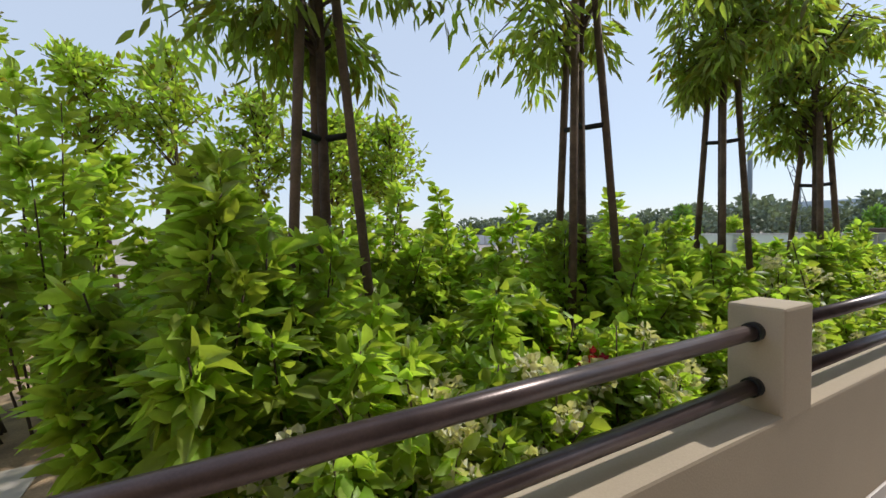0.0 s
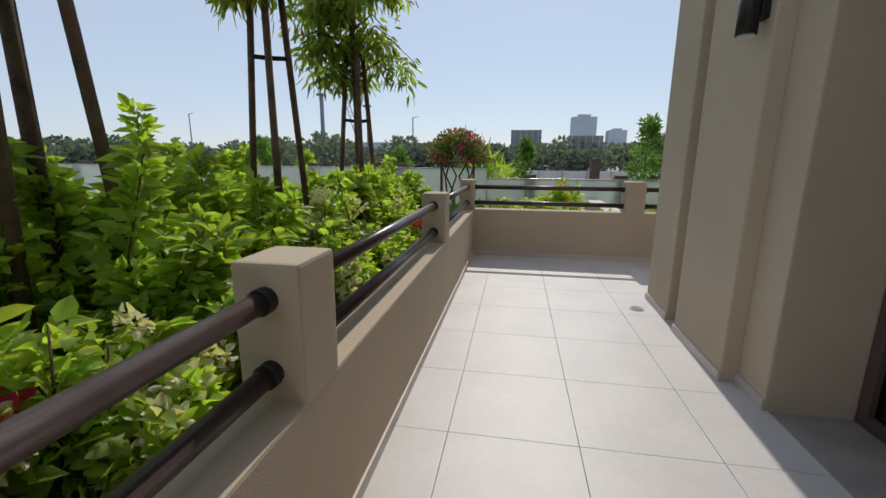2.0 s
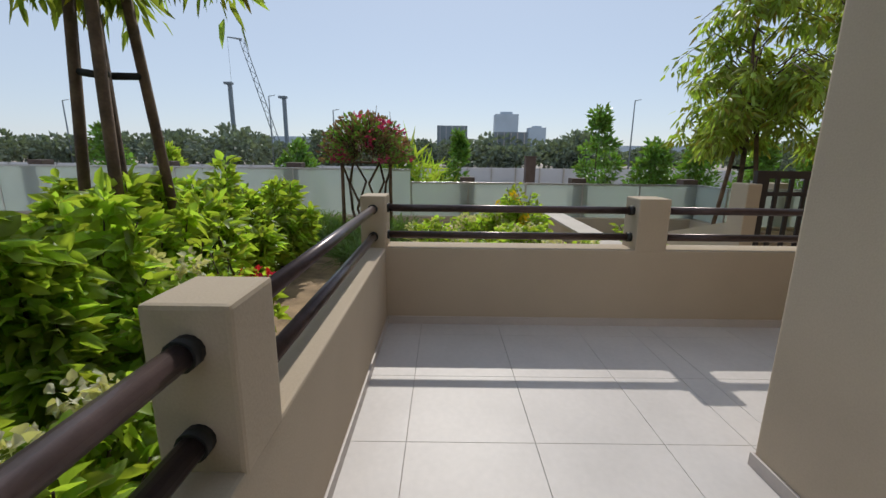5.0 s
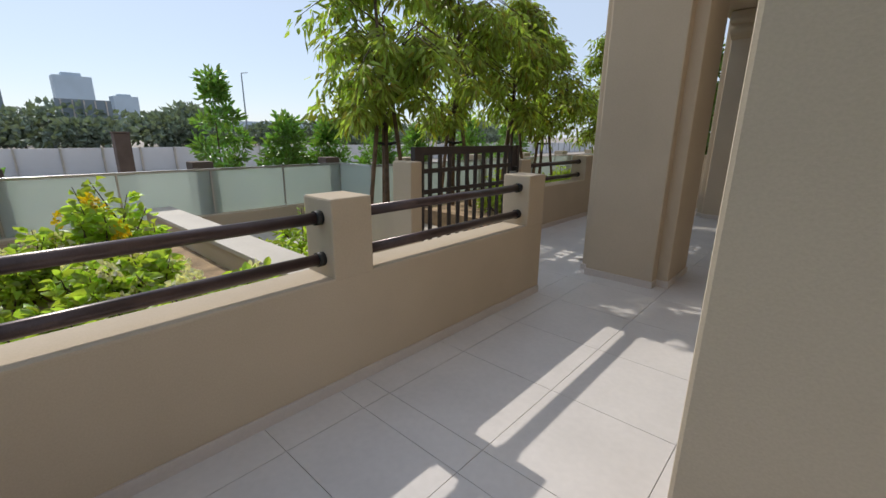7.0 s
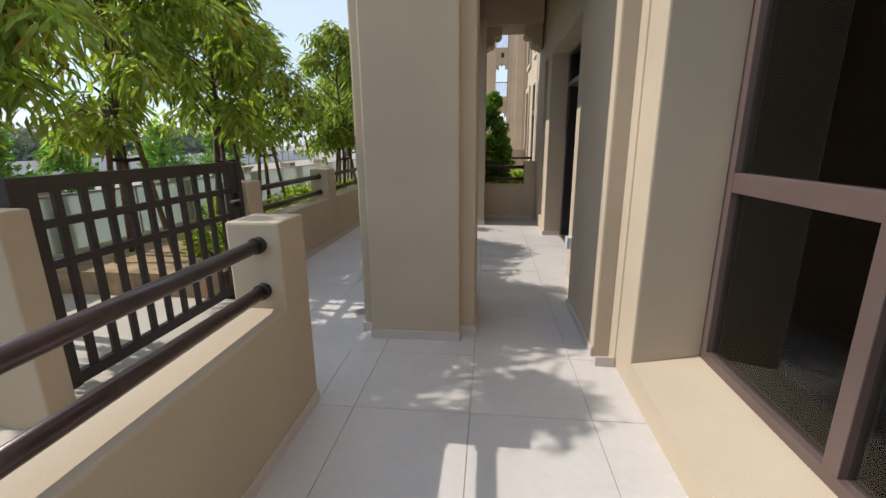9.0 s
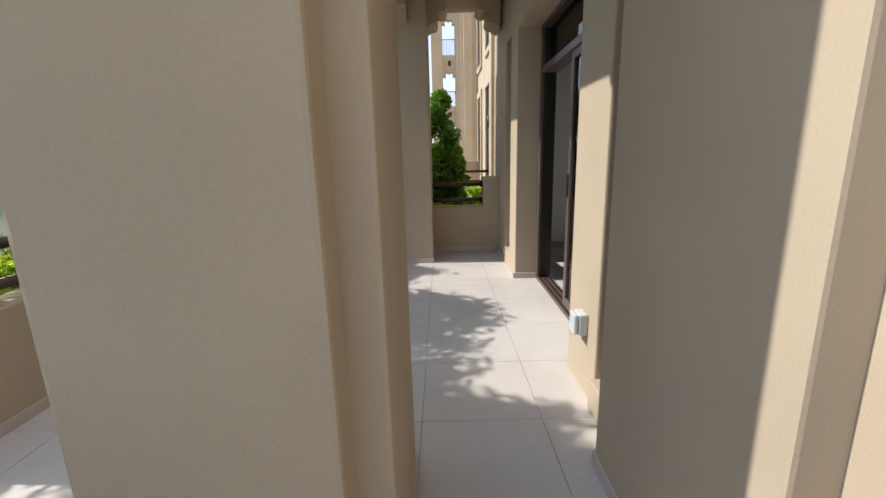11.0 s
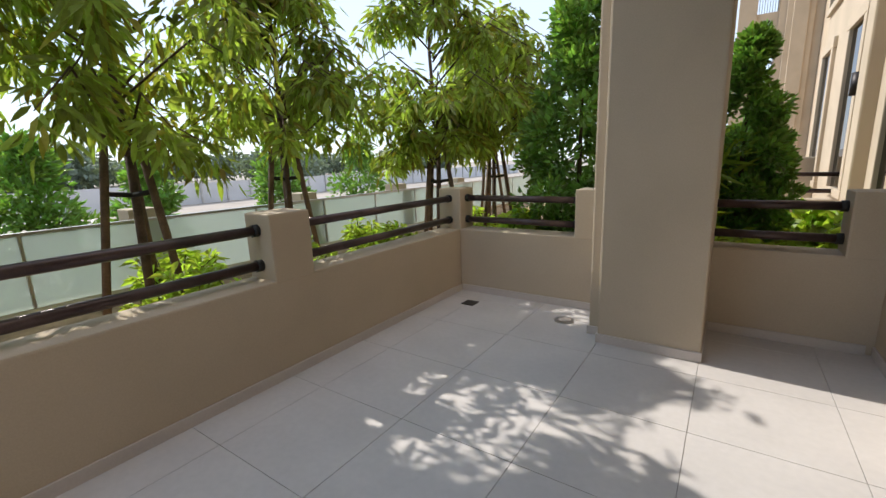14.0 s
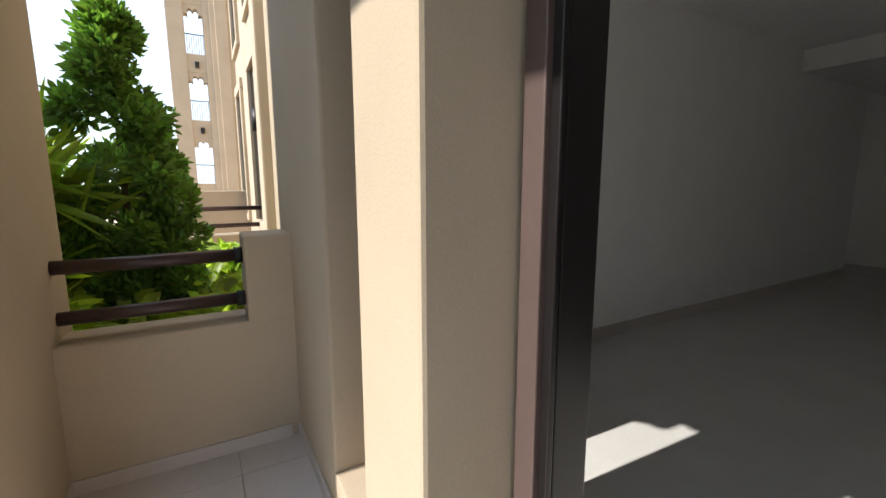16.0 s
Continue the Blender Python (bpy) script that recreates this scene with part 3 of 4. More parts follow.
def tree(x, y, z, trunk_h, h, r, n, label, stakes=3, mat=None, droopy=True, lean=0.0, size=(0.125, 0.034), trunk_r=0.035, yellow=0.12, name="tree", group="staked garden trees"):
    mat = mat or LEAF_TREE
    t = empty(name, (x, y, z), label, "tree", group=group)
    top = Vector((x + lean, y + rng.normal(0, 0.05), z + h * 0.92))
    trunk = [Vector((x, y, z - 0.05)), Vector((x + lean * 0.3 + rng.normal(0, 0.02), y + rng.normal(0, 0.02), z + trunk_h)),
             Vector((x + lean * 0.6, y + rng.normal(0, 0.06), z + (trunk_h + h) / 2)), top]
    part("trunk", stems_bm([trunk], trunk_r, 0.008, 10), BARK, t)
    limbs, tw = [], []
    for i in range(46):
        u = rng.uniform(0, 1)
        zz = z + trunk_h * 0.92 + u * (h - trunk_h) * 0.85
        k = (zz - z) / h
        root = Vector((x + lean * k, y, zz))
        a = rng.uniform(0, 2 * math.pi)
        reach = r * (0.35 + 0.75 * math.sin(math.pi * min(1, 0.22 + 0.78 * u))) * rng.uniform(0.6, 1.15)
        rise = rng.uniform(0.1, 0.55) * reach + 0.12
        mid = root + Vector((math.cos(a) * reach * 0.55, math.sin(a) * reach * 0.55, rise))
        end = root + Vector((math.cos(a) * reach, math.sin(a) * reach, rise - (0.30 * reach if droopy else -0.2 * reach)))
        limbs.append([root, mid, end])
        tw.append((root, mid, end))
    part("limb", stems_bm(limbs, 0.011, 0.003, 5), BARK, t)
    per = n // len(tw)
    cs, ds = [], []
    for root, mid, end in tw:
        u = rng.uniform(0.25, 1.0, per)
        a, m, e = (np.array(q) for q in (root, mid, end))
        on = (1 - u)[:, None] ** 2 * a + (2 * u * (1 - u))[:, None] * m + (u ** 2)[:, None] * e
        out = rng.normal(size=(per, 3))
        out /= np.linalg.norm(out, axis=1, keepdims=True)
        hang = np.zeros((per, 3))
        if droopy:
            hang[:, 2] = -rng.uniform(0.0, 0.2, per) * u
        cs.append(on + out * rng.uniform(0.01, 0.15, per)[:, None] + hang)
        ds.append(out * (0.85 if droopy else 1) + (np.array([0, 0, -0.8]) if droopy else np.array([0, 0, 0.3])))
    cs, ds = np.concatenate(cs), np.concatenate(ds)
    pick = rng.uniform(size=len(cs)) < yellow
    attach("crown", leaves_mesh("crown", cs[~pick], ds[~pick], size[0], size[1], mat, 0.25, 0.1), t)
    if pick.any():
        attach("yellow_leaves", leaves_mesh("yellow_leaves", cs[pick], ds[pick], size[0], size[1], LEAF_YELLOW, 0.25, 0.1), t, "yellowing drooping leaves")
    for i in range(stakes):
        a = 2 * math.pi * i / 3 + 0.5
        sx, sy = x + 0.30 * math.cos(a), y + 0.30 * math.sin(a)
        part("stake", tube_bm((sx, sy, z - 0.05), (x + 0.10 * math.cos(a), y + 0.10 * math.sin(a), z + trunk_h * 1.12), 0.027, 0.026, 10), STAKE, t, "round timber support stake")
        zt = z + trunk_h * 0.75
        part("tie", tube_bm((x, y, zt), (x + 0.15 * math.cos(a), y + 0.15 * math.sin(a), zt + 0.02), 0.018, 0.018, 8), STRAP, t, "black rubber tie")
    return t


def cone_shrub(x, y, z, r, h, n, label, mat=None, size=(0.085, 0.045), name="conical_shrub", group="clipped conical shrubs", widest=0.3):
    mat = mat or LEAF_DARK
    t = empty(name, (x, y, z), label, "shrub", group=group)
    part("trunk", stems_bm([[Vector((x, y, z - 0.05)), Vector((x, y, z + h * 0.5)), Vector((x, y, z + h * 0.93))]], 0.03, 0.006, 8), BARK, t)
    k = 130
    hh = rng.uniform(0.02, 1, k) ** 1.25
    prof = np.where(hh < widest, 0.86 + 0.14 * hh / widest, 1 - (np.clip(hh - widest, 0, 1) / (1 - widest)) ** 1.7 * 0.9)
    a = rng.uniform(0, 2 * math.pi, k)
    q = rng.uniform(0.45, 1.12, k) * prof * r
    cl = np.stack([x + q * np.cos(a), y + q * np.sin(a), z + hh * h], 1)
    per = n // k
    o = rng.normal(size=(k, per, 3))
    o /= np.linalg.norm(o, axis=2, keepdims=True)
    cs = (cl[:, None] + o * (r * 0.30 * rng.uniform(0.1, 1, (k, per, 1)) ** 0.6)).reshape(-1, 3)
    dirs = o.reshape(-1, 3) * 1.3 + np.array([0, 0, 0.35]) + 0.5 * np.repeat(np.stack([np.cos(a), np.sin(a), 0 * a], 1), per, 0)
    attach("foliage", leaves_mesh("foliage", cs, dirs, size[0], size[1], mat), t)
    return t


def grass_tuft(x, y, z, r, h, n):
    c = np.stack([x + rng.normal(0, r * 0.25, n), y + rng.normal(0, r * 0.25, n), np.full(n, z)], 1)
    d = np.stack([rng.normal(0, 0.55, n), rng.normal(0, 0.55, n), np.ones(n)], 1)
    ob = new("feather_grass", leaves_mesh("feather_grass", c, d, h, 0.012, GRASS, 0.2, 0.45))
    return tagged(ob, "soft arching tuft of fine green feather grass", "grass", "grass tufts", "stuff")


BROAD = "dense leafy green shrub leaning over the parapet"
for x, y, rx, ry, h in ((0.82, -1.42, 0.36, 0.45, 1.35), (0.5, -1.5, 0.62, 0.55, 1.12), (-0.35, -1.55, 0.65, 0.55, 1.10), (-1.2, -1.5, 0.7, 0.55, 1.18), (-2.1, -1.55, 0.7, 0.55, 1.08),
                        (-3.9, -1.45, 0.65, 0.45, 0.95), (-4.8, -1.55, 0.5, 0.4, 1.0), (-5.5, -1.65, 0.5, 0.4, 1.0), (-6.3, -1.55, 0.5, 0.45, 0.85), (-5.5, -2.3, 0.7, 0.5, 1.15)):
    bush(x, y, 0.2, rx, ry, h, 4200, BROAD, size=(0.115, 0.052))
for x, y, h in ((-0.4, -3.1, 1.5), (-1.3, -2.9, 1.45), (-2.8, -2.8, 1.35), (0.55, -2.9, 1.7), (1.65, -3.0, 1.95), (2.7, -3.1, 2.0), (-4.3, -2.9, 1.2)):
    bush(x, y, 0.2, 0.95, 0.75, h, 3000, "tall leafy green shrub in the sandy bed", size=(0.13, 0.065))
for x, y, h, f in ((-0.15, -0.95, 0.66, 34), (-0.9, -0.98, 0.62, 26), (-1.65, -0.98, 0.62, 20), (-3.0, -1.2, 0.92, 30), (-3.45, -0.98, 0.5, 10)):
    bush(x, y, 0.2, 0.42, 0.24, h, 1300, "low shrub with clusters of cream white blossom", size=(0.085, 0.05), flower=PETAL_W, flowers=f, group="white flowering shrubs")
for x, y, h, f in ((-2.4, -0.95, 0.6, 16), (-4.2, -1.15, 0.7, 14), (0.3, -0.93, 0.62, 26)):
    bush(x, y, 0.2, 0.4, 0.22, h, 1200, "low shrub with clusters of cream white blossom", size=(0.085, 0.05), flower=PETAL_W, flowers=f, group="white flowering shrubs")
for x, y in ((-0.7, -1.15), (-2.5, -1.2), (-4.5, -1.1)):
    bush(x, y, 0.2, 0.28, 0.25, 0.75, 600, "small shrub with a few red blossoms", size=(0.08, 0.045), flower=PETAL_R, flowers=3, group="red flowering shrubs")

TALL = "young staked tree with drooping narrow leaves"
for x, y, th, h, r in ((0.2, -2.05, 2.15, 4.2, 0.75), (-1.45, -1.75, 2.35, 4.3, 0.7), (-3.35, -1.85, 2.45, 4.1, 0.58), (-4.7, -1.65, 1.95, 3.7, 0.6)):
    tree(x, y, 0.2, th, h, r, 4200, TALL)
for x, y, h in ((2.9, -5.6, 3.9), (2.0, -6.3, 3.6), (1.1, -6.1, 3.75), (0.1, -6.6, 3.35), (-0.95, -6.5, 3.1), (-1.5, -6.9, 3.3), (-2.05, -6.6, 3.2)):
    tree(x, y, 0.2, 1.5, h, 0.6, 1700, "small sunlit tree at the back of the garden", stakes=2, droopy=False, size=(0.13, 0.06), yellow=0.1, mat=LEAF_BUSH, group="back garden trees")
for x, y, th, h, r in ((-8.13, 3.95, 1.3, 3.75, 0.85), (-8.35, 5.5, 1.3, 4.0, 1.0), (-8.2, 6.9, 1.2, 3.45, 1.0), (-8.4, 8.3, 1.25, 3.2, 0.9), (-7.58, 9.75, 1.1, 3.4, 0.95), (-7.45, 10.95, 1.1, 3.2, 0.9), (-8.3, 12.4, 1.2, 3.3, 0.95)):
    tree(x, y, 0.2, th, h, r, 5600, "staked tree with dense drooping narrow green leaves", yellow=0.14, size=(0.14, 0.04))
cone_shrub(-4.66, 10.25, 0.25, 0.32, 1.95, 15000, "tall conical evergreen shrub with glossy leaves", size=(0.06, 0.036), widest=0.3)
cone_shrub(-6.0, 10.0, 0.25, 0.5, 2.75, 10500, "tall conical evergreen shrub with glossy leaves")
for x, y, rx in ((-4.1, 9.85, 0.4), (-4.9, 9.75, 0.4), (-4.0, 10.9, 0.5), (-5.5, 9.75, 0.35), (-6.5, 9.75, 0.35), (-4.4, 11.4, 0.5)):
    bush(x, y, 0.25, rx, 0.35, 0.45, 800, "low broad-leaved green ground shrub", size=(0.15, 0.09), clumps=18, group="ground shrubs")
for x, y in ((-7.45, 5.6), (-7.5, 6.9), (-7.45, 7.7), (-7.5, 8.8), (-7.7, 10.6), (-8.3, 9.3), (-8.5, 7.2)):
    bush(x, y, 0.18, 0.4, 0.35, 0.5, 800, "low bright yellow-green shrub", size=(0.10, 0.035), clumps=18, mat=LEAF_BUSH, group="strip shrubs")
for x, y, h in ((-6.4, 0.35, 0.42), (-7.0, -0.1, 0.45), (-7.0, 0.9, 0.45), (-6.3, 1.2, 0.4), (-7.8, 0.5, 0.5)):
    bush(x, y, 0.18, 0.42, 0.35, h, 1000, "low planter shrub with cream and red blossom", size=(0.08, 0.05), flower=PETAL_W, flowers=12, group="planter shrubs")
bush(-7.9, 1.0, 0.18, 0.35, 0.35, 0.75, 900, "leggy shrub with yellow blossom", flower=PETAL_Y, flowers=6, size=(0.1, 0.05), group="planter shrubs")
bush(-7.6, 2.4, -0.05, 0.35, 0.35, 0.65, 900, "bright green feathery shrub by the landing", size=(0.1, 0.03), group="planter shrubs")
for x, y in ((-6.6, -0.7), (-7.3, -1.2), (-7.8, -0.6), (-6.9, -1.9), (-8.1, -1.6)):
    grass_tuft(x, y, 0.18, 0.5, 0.62, 900)

cone_shrub(-5.12, 10.15, 0.25, 0.2, 1.15, 650, "young palm with long arching fronds", mat=LEAF_BUSH, size=(0.42, 0.05), name="young_palm", group="palms", widest=0.7)

# trained bougainvillea on a frame
BX, BY = -7.9, -0.95
boug = empty("bougainvillea", (BX, BY, 0.2), "umbrella-trained bougainvillea with pink and faded bracts", "shrub")
lines = []
for i in range(6):
    a = 2 * math.pi * i / 6
    lines.append([Vector((BX + 0.10 * math.cos(a), BY + 0.12 * math.sin(a), 0.15)), Vector((BX + 0.16 * math.cos(a + 0.9), BY + 0.2 * math.sin(a + 0.9), 0.6)),
                  Vector((BX + 0.2 * math.cos(a + 0.2), BY + 0.26 * math.sin(a + 0.2), 0.95)), Vector((BX + 0.3 * math.cos(a + 0.8), BY + 0.36 * math.sin(a + 0.8), 1.32))])
for line in lines:
    part("stem", stems_bm([line], 0.02, 0.012, 6), BARK, boug, "dark twisted stem tied to a frame")
for s in (-1, 1):
    part("stake", tube_bm((BX + 0.06, BY + s * 0.30, 0.12), (BX + 0.06, BY + s * 0.30, 1.32), 0.024, 0.022, 8), STAKE, boug, "timber support stake")
part("crossbar", tube_bm((BX + 0.09, BY - 0.42, 1.2), (BX + 0.09, BY + 0.42, 1.2), 0.014, 0.014, 8), STAKE, boug)
twigs = []
for i in range(70):
    o = Vector(rng.normal(size=3)).normalized()
    o.z = abs(o.z)
    tip = Vector((BX + o.x * 0.56, BY + o.y * 0.58, 1.22 + o.z * 0.62)) * 1.0
    twigs.append([Vector((BX + o.x * 0.25, BY + o.y * 0.28, 1.25 + 0.1 * o.z)), Vector((BX + o.x * 0.44, BY + o.y * 0.46, 1.3 + o.z * 0.36)), tip + Vector(rng.normal(0, 0.05, 3))])
part("twig", stems_bm(twigs, 0.007, 0.003, 4), BARK, boug, "bare tangled twigs")
k = 3800
o = rng.normal(size=(k, 3))
o /= np.linalg.norm(o, axis=1, keepdims=True)
o[:, 2] = np.abs(o[:, 2]) * 0.95 - 0.06
cs = np.array([BX, BY, 1.24]) + o * np.array([0.54, 0.56, 0.60]) * rng.uniform(0.5, 1.05, (k, 1))
sel = rng.uniform(size=k)
pink = np.array([noise.noise(Vector(p) * 4.5) for p in cs]) > 0.36
for nm, mask, mat, lab in (("faded_bract", ~pink & (sel < 0.55), PETAL_D, "dry brownish pink bracts"), ("pink_bract", pink, PETAL_P, "magenta bracts"), ("foliage", ~pink & (sel > 0.62), LEAF_DARK, "small dull green leaves")):
    attach(nm, leaves_mesh(nm, cs[mask], o[mask], 0.05, 0.04, mat), boug, lab)

# ---- glass fence of the podium ----
def fence_run(x0, y0, x1, y1, top, pier_mat, pier_step):
    """One straight run of frosted panels between two plan points."""
    a, b = Vector((x0, y0, 0)), Vector((x1, y1, 0))
    d = b - a
    run = d.length
    turn = math.atan2(d.y, d.x)
    f = empty("glass_fence", (x0, y0, 0.2), "frosted glass fence with thin steel top rail and square piers", "fence", group="podium fence runs")
    m = Matrix.Translation(a) @ Matrix.Rotation(turn, 4, "Z")

    def piece(name, bm, mat, label=""):
        bmesh.ops.transform(bm, matrix=m, verts=bm.verts)
        return part(name, bm, mat, f, label)

    piece("kerb", box_bm(0, run, -0.12, 0.12, -0.46, 0.24, 0.01), STUCCO, "beige kerb wall under the glass")
    piece("top_rail", box_bm(0, run, -0.02, 0.02, top - 0.025, top, 0.003), STEEL)
    n = max(1, round(run))
    w = run / n
    for i in range(n):
        piece("glass_panel", box_bm(i * w + 0.012, (i + 1) * w - 0.012, -0.006, 0.006, 0.242, top - 0.028), GLASS_FENCE)
        piece("clip_post", box_bm(i * w - 0.01, i * w + 0.01, -0.012, 0.012, 0.24, top - 0.025), STEEL)
    u = pier_step / 2
    while u < run:
        piece("pier", box_bm(u - 0.13, u + 0.13, 0.13, 0.38, -0.46, top + 0.08, 0.012), pier_mat)
        u += pier_step
    return f


fence_run(-9.97, -13.0, -9.97, -0.55, 1.06, CONC, 2.3)
fence_run(-9.97, -0.55, -9.97, 4.50, 0.84, CONC, 2.0)
fence_run(-9.97, 4.50, -9.15, 4.50, 0.84, CONC, 9.0)
fence_run(-9.15, 4.50, -9.15, 24.0, 0.84, STUCCO, 1.9)

# ---- beyond the fence ----
hoard = empty("site_hoarding", (-38, 0, -1.25), "long pale hoarding of flat panels round a building site", "hoarding")
for i in range(80):
    y0 = -80 + i * 2.0
    part("panel", box_bm(-38.05, -37.95, y0 + 0.02, y0 + 1.98, -1.24, 0.32), HOARD, hoard)
    part("panel_post", box_bm(-37.95, -37.85, y0 - 0.05, y0 + 0.05, -1.24, 0.36), STEEL, hoard)
solid("road", box_bm(-36, -16, -400, 400, -1.25, -1.235), SAND, "wide pale dusty road beyond the fence", "road")
far_shrubs = ((-12.2, -6.2, 0.5, 1.3), (-12.5, -3.4, 0.55, 1.5), (-12.4, 0.35, 0.35, 1.75), (-12.6, 3.6, 0.5, 2.35), (-12.4, 4.9, 0.55, 1.6), (-12.4, 5.9, 0.6, 1.5), (-12.3, 7.2, 0.6, 1.7),
              (-12.4, 8.6, 0.5, 1.5), (-12.5, -1.0, 0.6, 1.6), (-12.6, -7.9, 0.6, 1.8), (-12.4, 11.0, 0.6, 1.7), (-12.6, 13.5, 0.7, 1.8))
for x, y, r, h in far_shrubs:
    cone_shrub(x, y, -1.25, r, h + 1.25, 4200, "leafy green shrub planted beyond the glass fence", mat=LEAF_DARK if h > 1.4 else LEAF_BUSH, size=(0.13, 0.06), widest=0.45, name="shrub", group="shrubs beyond the fence")
cone_shrub(-12.2, -0.7, -1.25, 0.8, 2.55, 1300, "palm-like broad green shrub beyond the fence", mat=LEAF_BUSH, size=(0.5, 0.05), name="frond_shrub", widest=0.6)


pier = empty("brown_pier", (-20.0, 3.55, -1.25), "tall weathered brown concrete pier beyond the fence", "pier")
part("shaft", box_bm(-20.2, -19.8, 3.35, 3.75, -1.25, 1.25, 0.02), CONC, pier)
part("cap", box_bm(-20.22, -19.78, 3.33, 3.77, 1.25, 1.30, 0.01), CONC, pier)


def far_tree(x, y, r, h):
    t = empty("far_tree", (x, y, -1.25), "green tree across the road, distance haze painted into its greyed leaf colour", "tree", group="far trees")
    part("trunk", stems_bm([[Vector((x, y, -1.3)), Vector((x, y, h * 0.6))]], 0.15, 0.06, 6), BARK, t)
    k = 700
    o = rng.normal(size=(k, 3))
    o /= np.linalg.norm(o, axis=1, keepdims=True)
    cl = o[rng.integers(0, 14, k)] * 0.55
    c = np.array([x, y, h * 0.42]) + (cl + o * 0.5) * np.array([r * 1.3, r * 1.3, h * 0.55])
    attach("crown", leaves_mesh("crown", c, o, 0.8, 0.6, LEAF_FAR_HAZED), t)


# far tree band; the haze on it is painted into the leaves
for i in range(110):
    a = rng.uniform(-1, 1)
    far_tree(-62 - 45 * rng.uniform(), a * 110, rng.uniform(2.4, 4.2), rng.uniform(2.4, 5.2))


def billboard(x, y, z0, z1, w, label):
    b = empty("road_sign", (x, y, -1.25), label, "road sign")
    part("sign_panel", box_bm(x, x + 0.3, y - w / 2, y + w / 2, z0, z1, 0.03), SIGN, b, "grey-blue back of a sign panel")
    for s in (-1, 1):
        part("sign_post", tube_bm((x - 0.3, y + s * w * 0.62, -1.25), (x - 0.3, y + s * w * 0.62, z0 + 0.6), 0.22, 0.2, 10), SIGN, b)
    part("gantry_beam", tube_bm((x - 0.3, y - w * 0.62, z0 + 0.6), (x - 0.3, y + w * 0.62, z0 + 0.6), 0.16, 0.16, 8), SIGN, b)
    for i in range(5):
        yy = y - w * 0.4 + i * w * 0.2
        part("panel_rib", box_bm(x + 0.3, x + 0.38, yy - 0.06, yy + 0.06, z0 + 0.1, z1 - 0.1), STEEL, b)


billboard(-70, 10.4, 2.7, 4.9, 5.2, "dark road sign gantry seen from behind")
billboard(-95, 1.8, 2.2, 7.4, 6.4, "large dark hoarding sign in the distance")
# skyline blocks; their haze is only the pale blue of the material
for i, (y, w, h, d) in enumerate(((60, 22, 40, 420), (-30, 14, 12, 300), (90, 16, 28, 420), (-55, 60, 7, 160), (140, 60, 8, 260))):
    bld = empty("distant_building", (-d, y, -1.25), "building far off on the skyline, distance haze painted into its pale blue", "building", group="skyline")
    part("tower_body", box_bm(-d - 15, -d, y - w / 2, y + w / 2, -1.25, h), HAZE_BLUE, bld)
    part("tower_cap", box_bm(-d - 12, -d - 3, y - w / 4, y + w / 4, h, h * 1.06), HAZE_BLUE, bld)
for y, h in ((-27.5, 10.0), (-17.5, 8.0), (30.0, 10.0), (-60.0, 9.0)):
    p = empty("street_lamp", (-72, y, -1.25), "tall thin street lamp pole beyond the site", "street lamp", group="street lamps")
    part("pole", tube_bm((-72, y, -1.25), (-72, y, h), 0.14, 0.09, 8), SIGN, p)
    part("arm", tube_bm((-72, y, h), (-72, y + 1.0, h + 0.15), 0.06, 0.05, 6), SIGN, p)
# lattice crane
crane = empty("crawler_crane", (-100, -36, -1.25), "distant construction crane with a lattice boom", "crane")
part("cab", box_bm(-102, -98, -36.5, -32.5, -1.25, 3.0, 0.2), SIGN, crane)
A, B = Vector((-100, -37, 2.5)), Vector((-100, -43.5, 25))
boom = bmesh.new()
for ox, oy in ((0, 0.5), (0, -0.5)):
    tube_bm(A + Vector((0, oy, 0)), B + Vector((0, oy, 0)), 0.09, 0.09, 5, boom)
for i in range(22):
    p0, p1 = A.lerp(B, i / 22), A.lerp(B, (i + 1) / 22)
    s = 0.5 if i % 2 else -0.5
    tube_bm(p0 + Vector((0, s, 0)), p1 + Vector((0, -s, 0)), 0.06, 0.06, 4, boom)
part("boom", boom, SIGN, crane)
for y, h in ((-47.4, 16.0), (-35.6, 13.2)):
    rig = empty("piling_rig", (-101, y, -1.25), "distant piling rig mast on the building site", "piling rig", group="piling rigs")
    part("mast", box_bm(-101.4, -100.6, y - 0.35, y + 0.35, -1.25, h, 0.05), SIGN, rig)
    part("mast_head", box_bm(-101.6, -100.4, y - 1.1, y + 0.6, h, h + 0.5, 0.05), SIGN, rig)
    part("rig_body", box_bm(-102, -99, y - 2.5, y - 0.5, -1.25, 2.6, 0.1), SIGN, rig)
part("jib", tube_bm(B, B + Vector((0, -3.0, 0.4)), 0.2, 0.12, 6), SIGN, crane)
part("cable", tube_bm(B + Vector((0, -3, 0.4)), B + Vector((0, -3, -12)), 0.03, 0.03, 4), SIGN, crane)

# ---- neighbouring terrace and wing of the building to the north ----
NLAB = "low beige parapet of the neighbouring terrace"
nb = box("wall_neighbour", -5.6, -3.3, 13.2, 13.44, -0.45, 0.58, STUCCO, NLAB, "parapet", 0.01)
for z in (0.69, 0.915):
    part("rail", tube_bm((-5.6, 13.3, z), (-3.5, 13.3, z), 0.03), RAIL, nb, "dark bronze painted steel rail")
box("wall_neighbour_step", -5.3, -3.3, 15.2, 15.44, -0.45, 1.12, STUCCO, NLAB, "parapet", 0.01)

